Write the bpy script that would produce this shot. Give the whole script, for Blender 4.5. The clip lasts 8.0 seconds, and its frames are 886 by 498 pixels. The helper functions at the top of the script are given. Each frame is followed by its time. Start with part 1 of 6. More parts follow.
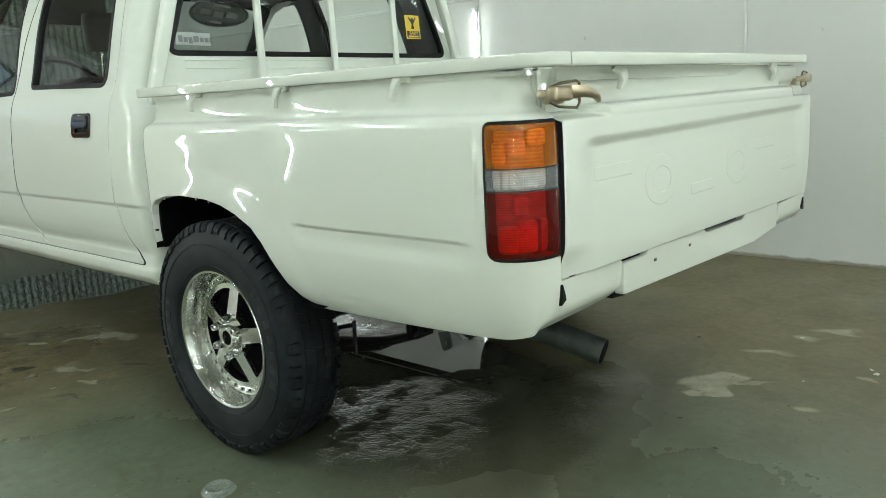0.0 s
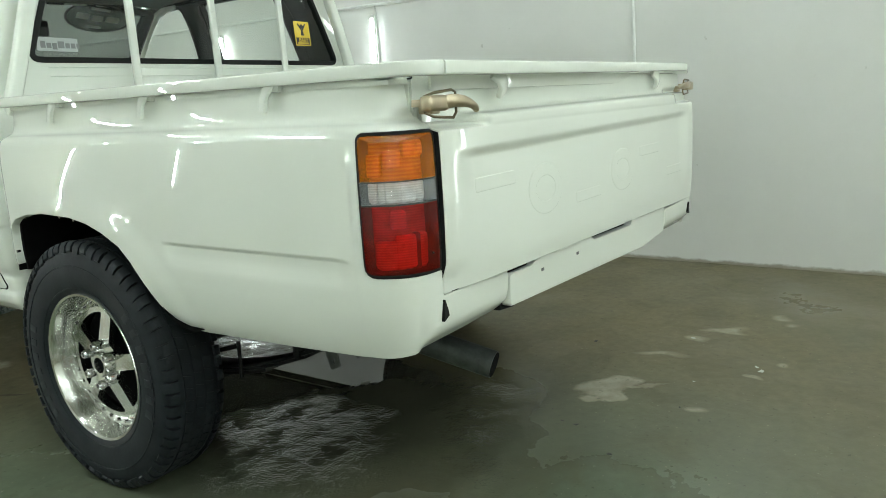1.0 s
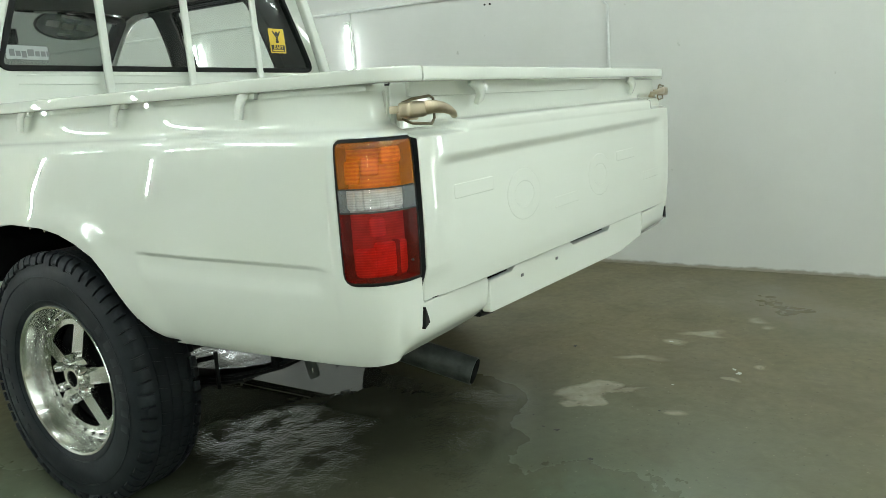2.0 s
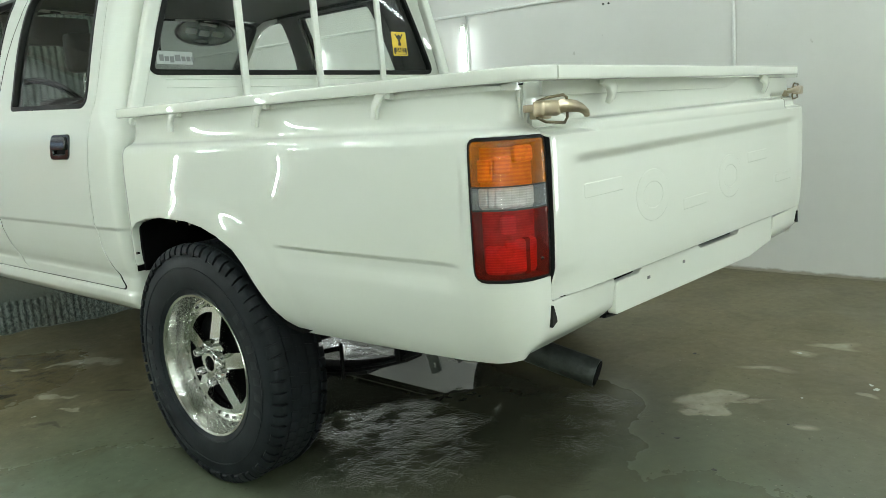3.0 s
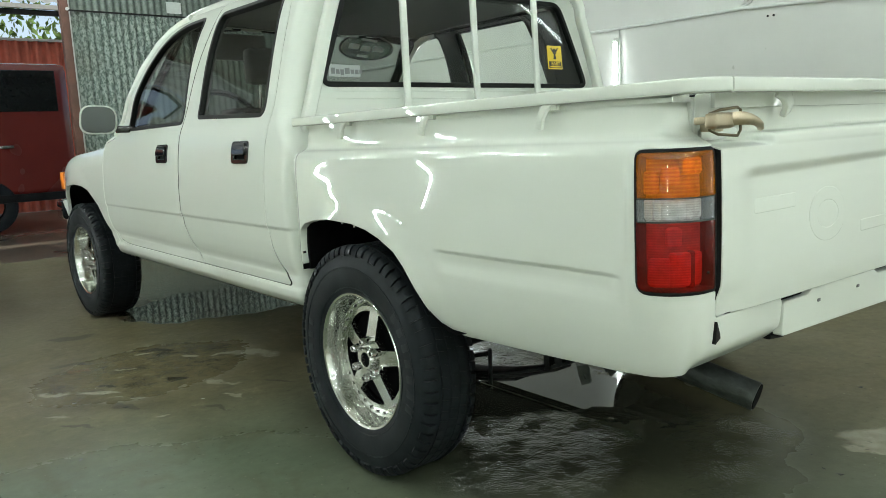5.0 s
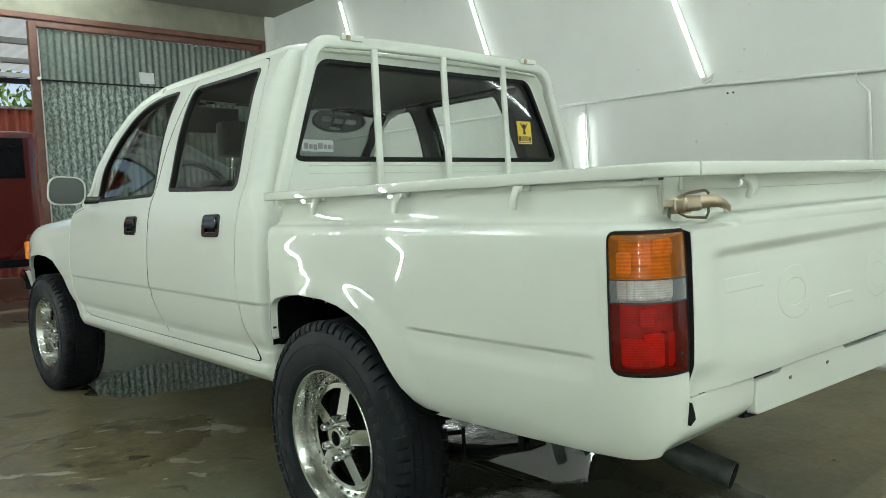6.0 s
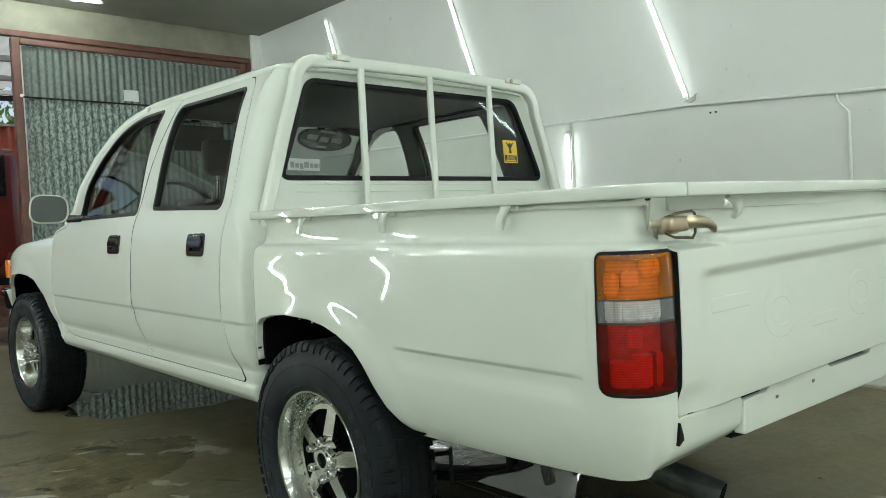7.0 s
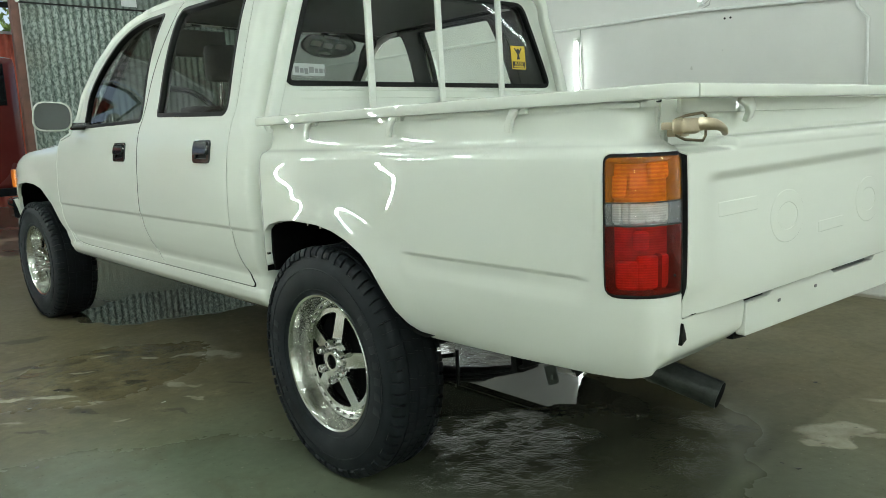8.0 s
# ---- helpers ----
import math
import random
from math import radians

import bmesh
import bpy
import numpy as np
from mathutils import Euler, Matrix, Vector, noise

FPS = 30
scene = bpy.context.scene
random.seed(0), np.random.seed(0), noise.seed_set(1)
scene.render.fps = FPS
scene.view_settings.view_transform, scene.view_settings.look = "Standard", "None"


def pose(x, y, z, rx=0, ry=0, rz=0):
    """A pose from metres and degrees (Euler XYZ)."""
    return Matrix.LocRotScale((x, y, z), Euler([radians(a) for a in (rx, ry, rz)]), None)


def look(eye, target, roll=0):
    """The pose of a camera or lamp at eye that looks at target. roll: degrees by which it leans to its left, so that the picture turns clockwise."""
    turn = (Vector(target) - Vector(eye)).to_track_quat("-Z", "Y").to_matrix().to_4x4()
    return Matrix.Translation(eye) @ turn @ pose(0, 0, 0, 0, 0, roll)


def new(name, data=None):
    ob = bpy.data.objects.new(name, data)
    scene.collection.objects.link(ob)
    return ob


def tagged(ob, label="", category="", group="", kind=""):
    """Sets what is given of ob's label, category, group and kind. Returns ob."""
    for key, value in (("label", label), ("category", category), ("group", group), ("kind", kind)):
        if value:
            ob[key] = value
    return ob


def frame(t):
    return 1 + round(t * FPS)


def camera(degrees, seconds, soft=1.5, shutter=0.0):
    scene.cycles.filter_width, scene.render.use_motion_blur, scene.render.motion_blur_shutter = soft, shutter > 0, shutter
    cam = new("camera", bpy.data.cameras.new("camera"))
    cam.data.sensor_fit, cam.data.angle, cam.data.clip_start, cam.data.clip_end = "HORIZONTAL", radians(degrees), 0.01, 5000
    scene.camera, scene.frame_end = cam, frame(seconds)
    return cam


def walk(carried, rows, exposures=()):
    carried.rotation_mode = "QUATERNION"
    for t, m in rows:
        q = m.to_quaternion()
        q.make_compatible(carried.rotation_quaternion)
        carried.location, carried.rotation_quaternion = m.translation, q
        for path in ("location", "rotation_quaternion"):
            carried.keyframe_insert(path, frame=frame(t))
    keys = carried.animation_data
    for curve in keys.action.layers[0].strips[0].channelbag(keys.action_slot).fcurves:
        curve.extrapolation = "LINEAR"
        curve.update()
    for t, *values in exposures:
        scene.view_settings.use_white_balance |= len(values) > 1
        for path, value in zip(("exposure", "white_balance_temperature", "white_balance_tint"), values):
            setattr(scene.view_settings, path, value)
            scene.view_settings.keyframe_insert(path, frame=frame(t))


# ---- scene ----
cam = camera(61.4, 8.0, soft=0.8)
PATH = [
    (0, (-1.894, -0.718, 0.941), (-0.417, 0.57, 0.542), -2.9),
    (0.5, (-1.841, -0.723, 0.943), (-0.296, 0.486, 0.55), -3.0),
    (1, (-1.811, -0.734, 0.943), (-0.191, 0.371, 0.549), -3.1),
    (1.2, (-1.806, -0.739, 0.943), (-0.156, 0.32, 0.55), -3.0),
    (2.3, (-1.81, -0.717, 0.939), (-0.155, 0.344, 0.568), -3.6),
    (2.5, (-1.819, -0.71, 0.937), (-0.21, 0.42, 0.571), -3.7),
    (3, (-1.846, -0.697, 0.939), (-0.351, 0.582, 0.582), -3.6),
    (3.5, (-1.872, -0.689, 0.94), (-0.491, 0.717, 0.595), -3.3),
    (4, (-1.898, -0.685, 0.94), (-0.621, 0.815, 0.596), -3.1),
    (4.2, (-1.904, -0.684, 0.939), (-0.655, 0.84, 0.594), -3.1),
    (5.3, (-1.907, -0.688, 0.933), (-0.644, 0.841, 0.669), -2.6),
    (5.5, (-1.906, -0.685, 0.943), (-0.626, 0.834, 0.712), -2.6),
    (6, (-1.905, -0.678, 0.96), (-0.58, 0.814, 0.83), -2.5),
    (6.5, (-1.902, -0.672, 0.969), (-0.551, 0.802, 0.916), -2.5),
    (7, (-1.906, -0.672, 0.966), (-0.548, 0.794, 0.88), -2.5),
    (7.5, (-1.907, -0.671, 0.956), (-0.565, 0.798, 0.754), -2.6),
    (8, (-1.917, -0.673, 0.947), (-0.591, 0.791, 0.632), -2.4),
]
EXPOSURES = [(0.0, -0.16), (3.0, -0.12), (4.5, -0.16), (5.5, -0.23), (6.2, -0.34), (6.8, -0.35), (7.4, -0.31), (8.0, -0.26)]
walk(cam, [(t, look(eye, target, roll)) for t, eye, target, roll in PATH], EXPOSURES)

from mathutils.geometry import delaunay_2d_cdt

# ---------------------------------------------------------------- world
world = bpy.data.worlds.new("sky")
scene.world = world
world.use_nodes = True
wt = world.node_tree
sky = wt.nodes.new("ShaderNodeTexSky")
sky.sky_type, sky.sun_disc = "NISHITA", False
sky.sun_elevation, sky.sun_rotation = radians(55), radians(20)
wt.nodes["Background"].inputs["Strength"].default_value = 0.13
wt.links.new(sky.outputs[0], wt.nodes["Background"].inputs["Color"])
TUBE_POWER, TUBE_SOFT = 102.0, 4.6
sun = new("sun", bpy.data.lights.new("sun", "SUN"))
sun.data.energy, sun.data.angle, sun.data.color = 5.0, radians(0.6), (1.0, 0.96, 0.88)
sun.matrix_basis = look((0, 0, 30), (4, 12, 0))

# ---------------------------------------------------------------- small tools


def curve(*pairs):
    """A smooth function through pairs of (x, y), with no overshoot."""
    xs, ys = np.array(pairs, float).T
    h, d = np.diff(xs), np.diff(ys) / np.diff(xs)
    m = np.r_[d[0], [0 if a * b <= 0 else 2 * a * b / (a + b) for a, b in zip(d[:-1], d[1:])], d[-1]]

    def value(x):
        x = min(max(x, xs[0]), xs[-1])
        k = min(int(np.searchsorted(xs, x, "right")) - 1, len(h) - 1)
        s = (x - xs[k]) / h[k]
        a, b = (1 + 2 * s) * (1 - s) ** 2, s * s * (3 - 2 * s)
        return float(a * ys[k] + b * ys[k + 1] + h[k] * (s * (1 - s) ** 2 * m[k] - s * s * (1 - s) * m[k + 1]))

    return value


def smooth(a, b, x):
    s = min(max((x - a) / (b - a), 0.0), 1.0)
    return s * s * (3 - 2 * s)


def finish(ob, mat, angle=50):
    me = ob.data
    if mat:
        me.materials.append(mat)
    for p in me.polygons:
        p.use_smooth = True
    me.set_sharp_from_angle(angle=radians(angle))
    return ob


def part(name, bm, material, parent=None, label="", angle=50):
    """Links a bmesh as one mesh object under a thing or a part."""
    me = bpy.data.meshes.new(name)
    bm.to_mesh(me)
    bm.free()
    ob = finish(new(name, me), material, angle)
    ob.parent = parent
    return tagged(ob, label)


def thing(name, label, category, group="", at=(0, 0, 0)):
    ob = new(name)
    ob.empty_display_size = 0.1
    ob.location = at
    return tagged(ob, label, category, group)


def box(bm, x0, x1, y0, y1, z0, z1, bevel=0.0, m=None):
    vs = [bm.verts.new((x, y, z)) for x in (x0, x1) for y in (y0, y1) for z in (z0, z1)]
    fs = [bm.faces.new([vs[i] for i in f]) for f in ((0, 1, 3, 2), (4, 6, 7, 5), (0, 4, 5, 1), (2, 3, 7, 6), (0, 2, 6, 4), (1, 5, 7, 3))]
    if bevel:
        es = list({e for f in fs for e in f.edges})
        made = bmesh.ops.bevel(bm, geom=es, offset=bevel, segments=2, affect="EDGES", profile=0.6)
        vs = list({v for f in made["faces"] for v in f.verts} | {v for v in vs if v.is_valid})
    if m is not None:
        for v in vs:
            v.co = m @ v.co
    return bm


def boxed(*a, **k):
    return box(bmesh.new(), *a, **k)


def tube(bm, a, b, r, r2=None, n=16, caps=True):
    a, b = Vector(a), Vector(b)
    q = (b - a).to_track_quat("Z", "Y").to_matrix()
    rings = []
    for p, rad in ((a, r), (b, r if r2 is None else r2)):
        rings.append([bm.verts.new(p + q @ Vector((rad * math.cos(t), rad * math.sin(t), 0))) for t in np.linspace(0, 2 * math.pi, n, endpoint=False)])
    for i in range(n):
        bm.faces.new((rings[0][i], rings[0][(i + 1) % n], rings[1][(i + 1) % n], rings[1][i]))
    if caps:
        bm.faces.new(rings[0][::-1])
        bm.faces.new(rings[1])
    return bm


def sweep(bm, path, section, up=(0, 0, 1), closed=False):
    """A closed section of (side, up) carried along a path."""
    path, up, rings = [Vector(p) for p in path], Vector(up), []
    n = len(path)
    for i, p in enumerate(path):
        a, b = path[i - 1] if i or closed else p, path[(i + 1) % n] if i < n - 1 or closed else p
        t = (b - a).normalized()
        s = t.cross(up).normalized()
        u = s.cross(t)
        rings.append([bm.verts.new(p + s * x + u * y) for x, y in section])
    k = len(section)
    for i in range(n if closed else n - 1):
        r, q = rings[i], rings[(i + 1) % n]
        for j in range(k):
            bm.faces.new((r[j], r[(j + 1) % k], q[(j + 1) % k], q[j]))
    if not closed:
        bm.faces.new(rings[0][::-1])
        bm.faces.new(rings[-1])
    return bm


def ring_section(r, n=12, squash=1.0):
    return [(r * math.cos(t), squash * r * math.sin(t)) for t in np.linspace(0, 2 * math.pi, n, endpoint=False)]


def bar_section(w, h, r, n=3):
    out = []
    for cx, cy, a in ((1, 1, 0), (-1, 1, 90), (-1, -1, 180), (1, -1, 270)):
        for t in np.linspace(a, a + 90, n + 1):
            out.append((cx * (w / 2 - r) + r * math.cos(radians(t)), cy * (h / 2 - r) + r * math.sin(radians(t))))
    return out


def spin(bm, profile, n=64, axis="x", closed=False):
    """Profile of (along the axis, radius) turned round the axis."""
    rings = []
    for t in np.linspace(0, 2 * math.pi, n, endpoint=False):
        c, s = math.cos(t), math.sin(t)
        rings.append([bm.verts.new((a, r * c, r * s)) for a, r in profile])
    k = len(profile)
    for i in range(n):
        r, q = rings[i], rings[(i + 1) % n]
        for j in range(k if closed else k - 1):
            bm.faces.new((r[j], r[(j + 1) % k], q[(j + 1) % k], q[j]))
    return bm


def dense(loop, step):
    out = []
    for a, b in zip(loop, loop[1:] + loop[:1]):
        n = max(1, int(math.ceil(math.dist(a, b) / step)))
        out += [(a[0] + (b[0] - a[0]) * k / n, a[1] + (b[1] - a[1]) * k / n) for k in range(n)]
    return out


def inside(pts, loop):
    pts, loop = np.asarray(pts, float).reshape(-1, 2), np.asarray(loop, float)
    x, y, hit = pts[:, 0], pts[:, 1], np.zeros(len(pts), bool)
    for (ax, ay), (bx, by) in zip(loop, np.roll(loop, -1, 0)):
        if ay != by:
            hit ^= ((ay > y) != (by > y)) & (x < (bx - ax) * (y - ay) / (by - ay) + ax)
    return hit


def rounded(loop, r, n=4):
    """A polygon with its corners rounded; r is one radius or one for each corner."""
    out, k = [], len(loop)
    for i, p in enumerate(loop):
        rad = r[i] if isinstance(r, (list, tuple)) else r
        a, b = Vector(loop[i - 1]) - Vector(p), Vector(loop[(i + 1) % k]) - Vector(p)
        ra = min(rad, a.length * 0.45, b.length * 0.45)
        if ra < 1e-4:
            out.append(tuple(p))
            continue
        p0, p1, c = Vector(p) + a.normalized() * ra, Vector(p) + b.normalized() * ra, Vector(p)
        out += [tuple((1 - t) ** 2 * p0 + 2 * t * (1 - t) * c + t * t * p1) for t in np.linspace(0, 1, n + 1)]
    return out


def grown(loop, d):
    """The loop moved outwards by d (inwards: minus)."""
    pts = np.array(loop, float)
    area = 0.5 * np.sum(pts[:, 0] * np.roll(pts[:, 1], -1) - np.roll(pts[:, 0], -1) * pts[:, 1])
    t = np.roll(pts, -1, 0) - np.roll(pts, 1, 0)
    t /= np.linalg.norm(t, axis=1)[:, None] + 1e-9
    n = np.stack([t[:, 1], -t[:, 0]], 1) * np.sign(area)
    return [tuple(p) for p in pts + n * d]


CENTRE = (0, 1.0, 3.9, 0.75)


def outward(p, n):
    c = Vector((CENTRE[0], min(max(p.y, CENTRE[1]), CENTRE[2]), CENTRE[3]))
    return n if n.dot(p - c) > 0 else -n


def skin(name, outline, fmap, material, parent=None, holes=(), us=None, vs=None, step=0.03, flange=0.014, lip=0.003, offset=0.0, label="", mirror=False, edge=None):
    """A pressed panel: an outline with holes in two coordinates, laid on the surface fmap(u, v), with rounded, turned-in edges."""
    loops = [dense(list(outline), step * 0.6)] + [dense(list(h), step * 0.5) for h in holes]
    pts, edges = [], []
    for loop in loops:
        b = len(pts)
        pts += loop
        edges += [(b + i, b + (i + 1) % len(loop)) for i in range(len(loop))]
    rim = np.array(pts)
    lo, hi = rim.min(0), rim.max(0)
    us = np.arange(lo[0] + step / 2, hi[0], step) if us is None else np.array(us)
    vs = np.arange(lo[1] + step / 2, hi[1], step) if vs is None else np.array(vs)
    grid = np.array([(u, v) for u in us for v in vs]).reshape(-1, 2)
    keep = inside(grid, loops[0])
    for h in loops[1:]:
        keep &= ~inside(grid, h)
    grid = grid[keep]
    if len(grid):
        far = np.array([np.min((rim[:, 0] - g[0]) ** 2 + (rim[:, 1] - g[1]) ** 2) for g in grid])
        pts += [tuple(g) for g in grid[far > (0.3 * step) ** 2]]
    vco, _, tris, _, _, _ = delaunay_2d_cdt([Vector(p) for p in pts], edges, [], 0, 1e-7)
    uv = np.array([tuple(v) for v in vco])
    mid = uv[np.array(tris)].mean(1)
    keep = inside(mid, loops[0])
    for h in loops[1:]:
        keep &= ~inside(mid, h)
    sx = -1 if mirror else 1
    place = lambda u, v: Vector((sx, 1, 1)) * Vector(fmap(u, v))
    pos, nor, e = [], [], 1e-3
    for u, v in uv:
        p = place(u, v)
        n = (place(u + e, v) - place(u - e, v)).cross(place(u, v + e) - place(u, v - e))
        n = outward(p, n.normalized()) if n.length > 1e-12 else Vector((0, 0, 1))
        pos.append(p + n * offset)
        nor.append(n)
    faces, count = [], {}
    for t, k in zip(tris, keep):
        if not k:
            continue
        a, b, c = t
        if (pos[b] - pos[a]).cross(pos[c] - pos[a]).dot(nor[a] + nor[b] + nor[c]) < 0:
            b, c = c, b
        faces.append((a, b, c))
        for i, j in ((a, b), (b, c), (c, a)):
            count[(i, j)] = count.get((i, j), 0) + 1
    border = [(i, j) for i, j in count if (j, i) not in count]
    out = {}
    for i, j in border:
        side = (pos[j] - pos[i]).cross(nor[i])
        for k in (i, j):
            out[k] = out.get(k, Vector()) + (side.normalized() if side.length > 1e-9 else side)
    low, deep, dark = {}, {}, []
    for k, o in out.items():
        o = (o - nor[k] * o.dot(nor[k]))
        o = o.normalized() if o.length > 1e-9 else o
        p, n = pos[k], nor[k]
        low[k] = len(pos)
        pos.append(p + o * lip * 0.7 - n * lip * 0.3)
        nor.append((n + o).normalized())
        pos.append(p + o * lip - n * lip)
        nor.append((o + n * 0.2).normalized())
        deep[k] = len(pos)
        pos.append(p + o * lip - n * flange)
        nor.append(o)
    for i, j in border:
        for a, b in ((i, j),):
            chain_a, chain_b = (a, low[a], low[a] + 1, deep[a]), (b, low[b], low[b] + 1, deep[b])
            for q in range(3):
                dark += [len(faces)] if q == 2 else []
                faces.append((chain_b[q], chain_a[q], chain_a[q + 1], chain_b[q + 1]))
    used = sorted({i for f in faces for i in f})
    at = {k: i for i, k in enumerate(used)}
    me = bpy.data.meshes.new(name)
    me.from_pydata([pos[k] for k in used], [], [tuple(at[i] for i in f) for f in faces])
    me.materials.append(material)
    # turned-in sides coloured dark in place of the shade between panels
    if edge:
        me.materials.append(edge)
        for i in dark:
            me.polygons[i].material_index = 1
    for p in me.polygons:
        p.use_smooth = True
    me.normals_split_custom_set_from_vertices([tuple(nor[k]) for k in used])
    ob = new(name, me)
    ob.parent = parent
    return tagged(ob, label)


# ---------------------------------------------------------------- materials


class Nodes:
    def __init__(self, name):
        self.mat = bpy.data.materials.new(name)
        self.mat.use_nodes = True
        self.t = self.mat.node_tree
        self.bsdf = self.t.nodes["Principled BSDF"]
        self.geo = self.t.nodes.new("ShaderNodeTexCoord").outputs["Object"]

    def world_place(self):
        g = self.t.nodes.new("ShaderNodeNewGeometry")
        self.geo = g.outputs["Position"]
        return self

    def link(self, a, b):
        self.t.links.new(a, b)

    def set(self, **k):
        for key, v in k.items():
            s = self.bsdf.inputs[key.replace("_", " ")]
            if hasattr(v, "is_output"):
                self.link(v, s)
            else:
                s.default_value = (*v, 1) if isinstance(v, tuple) and len(v) == 3 else v
        return self

    def noise(self, scale, detail=4, rough=0.55, stretch=None, distort=0.0):
        n = self.t.nodes.new("ShaderNodeTexNoise")
        n.inputs["Scale"].default_value, n.inputs["Detail"].default_value = scale, detail
        n.inputs["Roughness"].default_value, n.inputs["Distortion"].default_value = rough, distort
        src = self.geo
        if stretch:
            m = self.t.nodes.new("ShaderNodeMapping")
            m.inputs["Scale"].default_value = stretch
            self.link(src, m.inputs[0])
            src = m.outputs[0]
        self.link(src, n.inputs["Vector"])
        return n.outputs["Fac"]

    def ramp(self, fac, *stops):
        r = self.t.nodes.new("ShaderNodeValToRGB")
        while len(r.color_ramp.elements) < len(stops):
            r.color_ramp.elements.new(0.5)
        for el, (p, c) in zip(r.color_ramp.elements, stops):
            el.position, el.color = p, (*c, 1) if isinstance(c, tuple) else (c, c, c, 1)
        self.link(fac, r.inputs[0])
        return r.outputs[0]

    def mix(self, fac, a, b, how="MIX"):
        m = self.t.nodes.new("ShaderNodeMix")
        m.data_type, m.blend_type = "RGBA", how
        for v, s in ((fac, m.inputs[0]), (a, m.inputs[6]), (b, m.inputs[7])):
            if hasattr(v, "is_output"):
                self.link(v, s)
            else:
                s.default_value = (*v, 1) if isinstance(v, tuple) else v
        return m.outputs[2]

    def math(self, how, a, b=0.0, clamp=False):
        m = self.t.nodes.new("ShaderNodeMath")
        m.operation, m.use_clamp = how, clamp
        for v, s in ((a, m.inputs[0]), (b, m.inputs[1])):
            if hasattr(v, "is_output"):
                self.link(v, s)
            else:
                s.default_value = v
        return m.outputs[0]

    def bump(self, height, strength, distance=0.01, under=None):
        b = self.t.nodes.new("ShaderNodeBump")
        b.inputs["Strength"].default_value, b.inputs["Distance"].default_value = strength, distance
        self.link(height, b.inputs["Height"])
        if under:
            self.link(under, b.inputs["Normal"])
        self.link(b.outputs[0], self.bsdf.inputs["Normal"])
        return b.outputs[0]


def plain(name, colour, rough=0.5, metal=0.0, vary=0.12, scale=30, bump=0.0, coat=0.0, spec=0.5):
    n = Nodes(name)
    fac = n.noise(scale, 4)
    lo, hi = tuple(c * (1 - vary) for c in colour), tuple(min(1, c * (1 + vary)) for c in colour)
    n.set(Base_Color=n.ramp(fac, (0.3, lo), (0.7, hi)), Metallic=metal, Coat_Weight=coat, Specular_IOR_Level=spec)
    n.set(Roughness=n.ramp(n.noise(scale * 0.3, 3), (0.3, rough * 0.85), (0.7, min(1, rough * 1.15))))
    if bump:
        n.bump(n.noise(scale * 4, 5), bump, 0.004)
    return n.mat


def glow(name, colour, power):
    n = Nodes(name)
    n.set(Base_Color=(0.8, 0.8, 0.8), Emission_Color=colour, Emission_Strength=power)
    return n.mat


def pane_material(name, tint, rough=0.0, body=None, ribs=None):
    """Thin glass or plastic: clear with a tint, mirror-like towards grazing angles; body: a share of its own colour."""
    mat = bpy.data.materials.new(name)
    mat.use_nodes = True
    t = mat.node_tree
    t.nodes.remove(t.nodes["Principled BSDF"])
    clear, shine, facing, mix = (t.nodes.new("ShaderNode" + k) for k in ("BsdfTransparent", "BsdfGlossy", "LayerWeight", "MixShader"))
    clear.inputs[0].default_value = (*tint, 1)
    shine.inputs["Roughness"].default_value = rough
    facing.inputs["Blend"].default_value = 0.5
    last = facing.outputs["Facing"]
    for how, value in (("POWER", 5.0), ("MULTIPLY", 0.94), ("ADD", 0.042)):
        m = t.nodes.new("ShaderNodeMath")
        m.operation = how
        m.inputs[1].default_value = value
        t.links.new(last, m.inputs[0])
        last = m.outputs[0]
    inner = clear.outputs[0]
    if body:
        share, colour = body
        dull, blend = t.nodes.new("ShaderNodeBsdfDiffuse"), t.nodes.new("ShaderNodeMixShader")
        dull.inputs[0].default_value = (*colour, 1)
        blend.inputs[0].default_value = share
        t.links.new(inner, blend.inputs[1])
        t.links.new(dull.outputs[0], blend.inputs[2])
        inner = blend.outputs[0]
        if ribs:
            axis, pitch = ribs
            co, wave, bump = t.nodes.new("ShaderNodeTexCoord"), t.nodes.new("ShaderNodeTexWave"), t.nodes.new("ShaderNodeBump")
            wave.bands_direction = axis
            wave.inputs["Scale"].default_value = 0.314 / pitch
            bump.inputs["Strength"].default_value, bump.inputs["Distance"].default_value = 0.25, 0.001
            t.links.new(co.outputs["Object"], wave.inputs["Vector"])
            t.links.new(wave.outputs["Fac"], bump.inputs["Height"])
            t.links.new(bump.outputs[0], dull.inputs["Normal"])
            thick = t.nodes.new("ShaderNodeMix")
            thick.data_type = "RGBA"
            thick.inputs[6].default_value, thick.inputs[7].default_value = (*tint, 1), (*(c ** 1.25 * 0.83 for c in tint), 1)
            t.links.new(wave.outputs["Fac"], thick.inputs[0])
            t.links.new(thick.outputs[2], clear.inputs[0])
    t.links.new(last, mix.inputs[0])
    t.links.new(inner, mix.inputs[1])
    t.links.new(shine.outputs[0], mix.inputs[2])
    t.links.new(mix.outputs[0], t.nodes["Material Output"].inputs[0])
    return mat


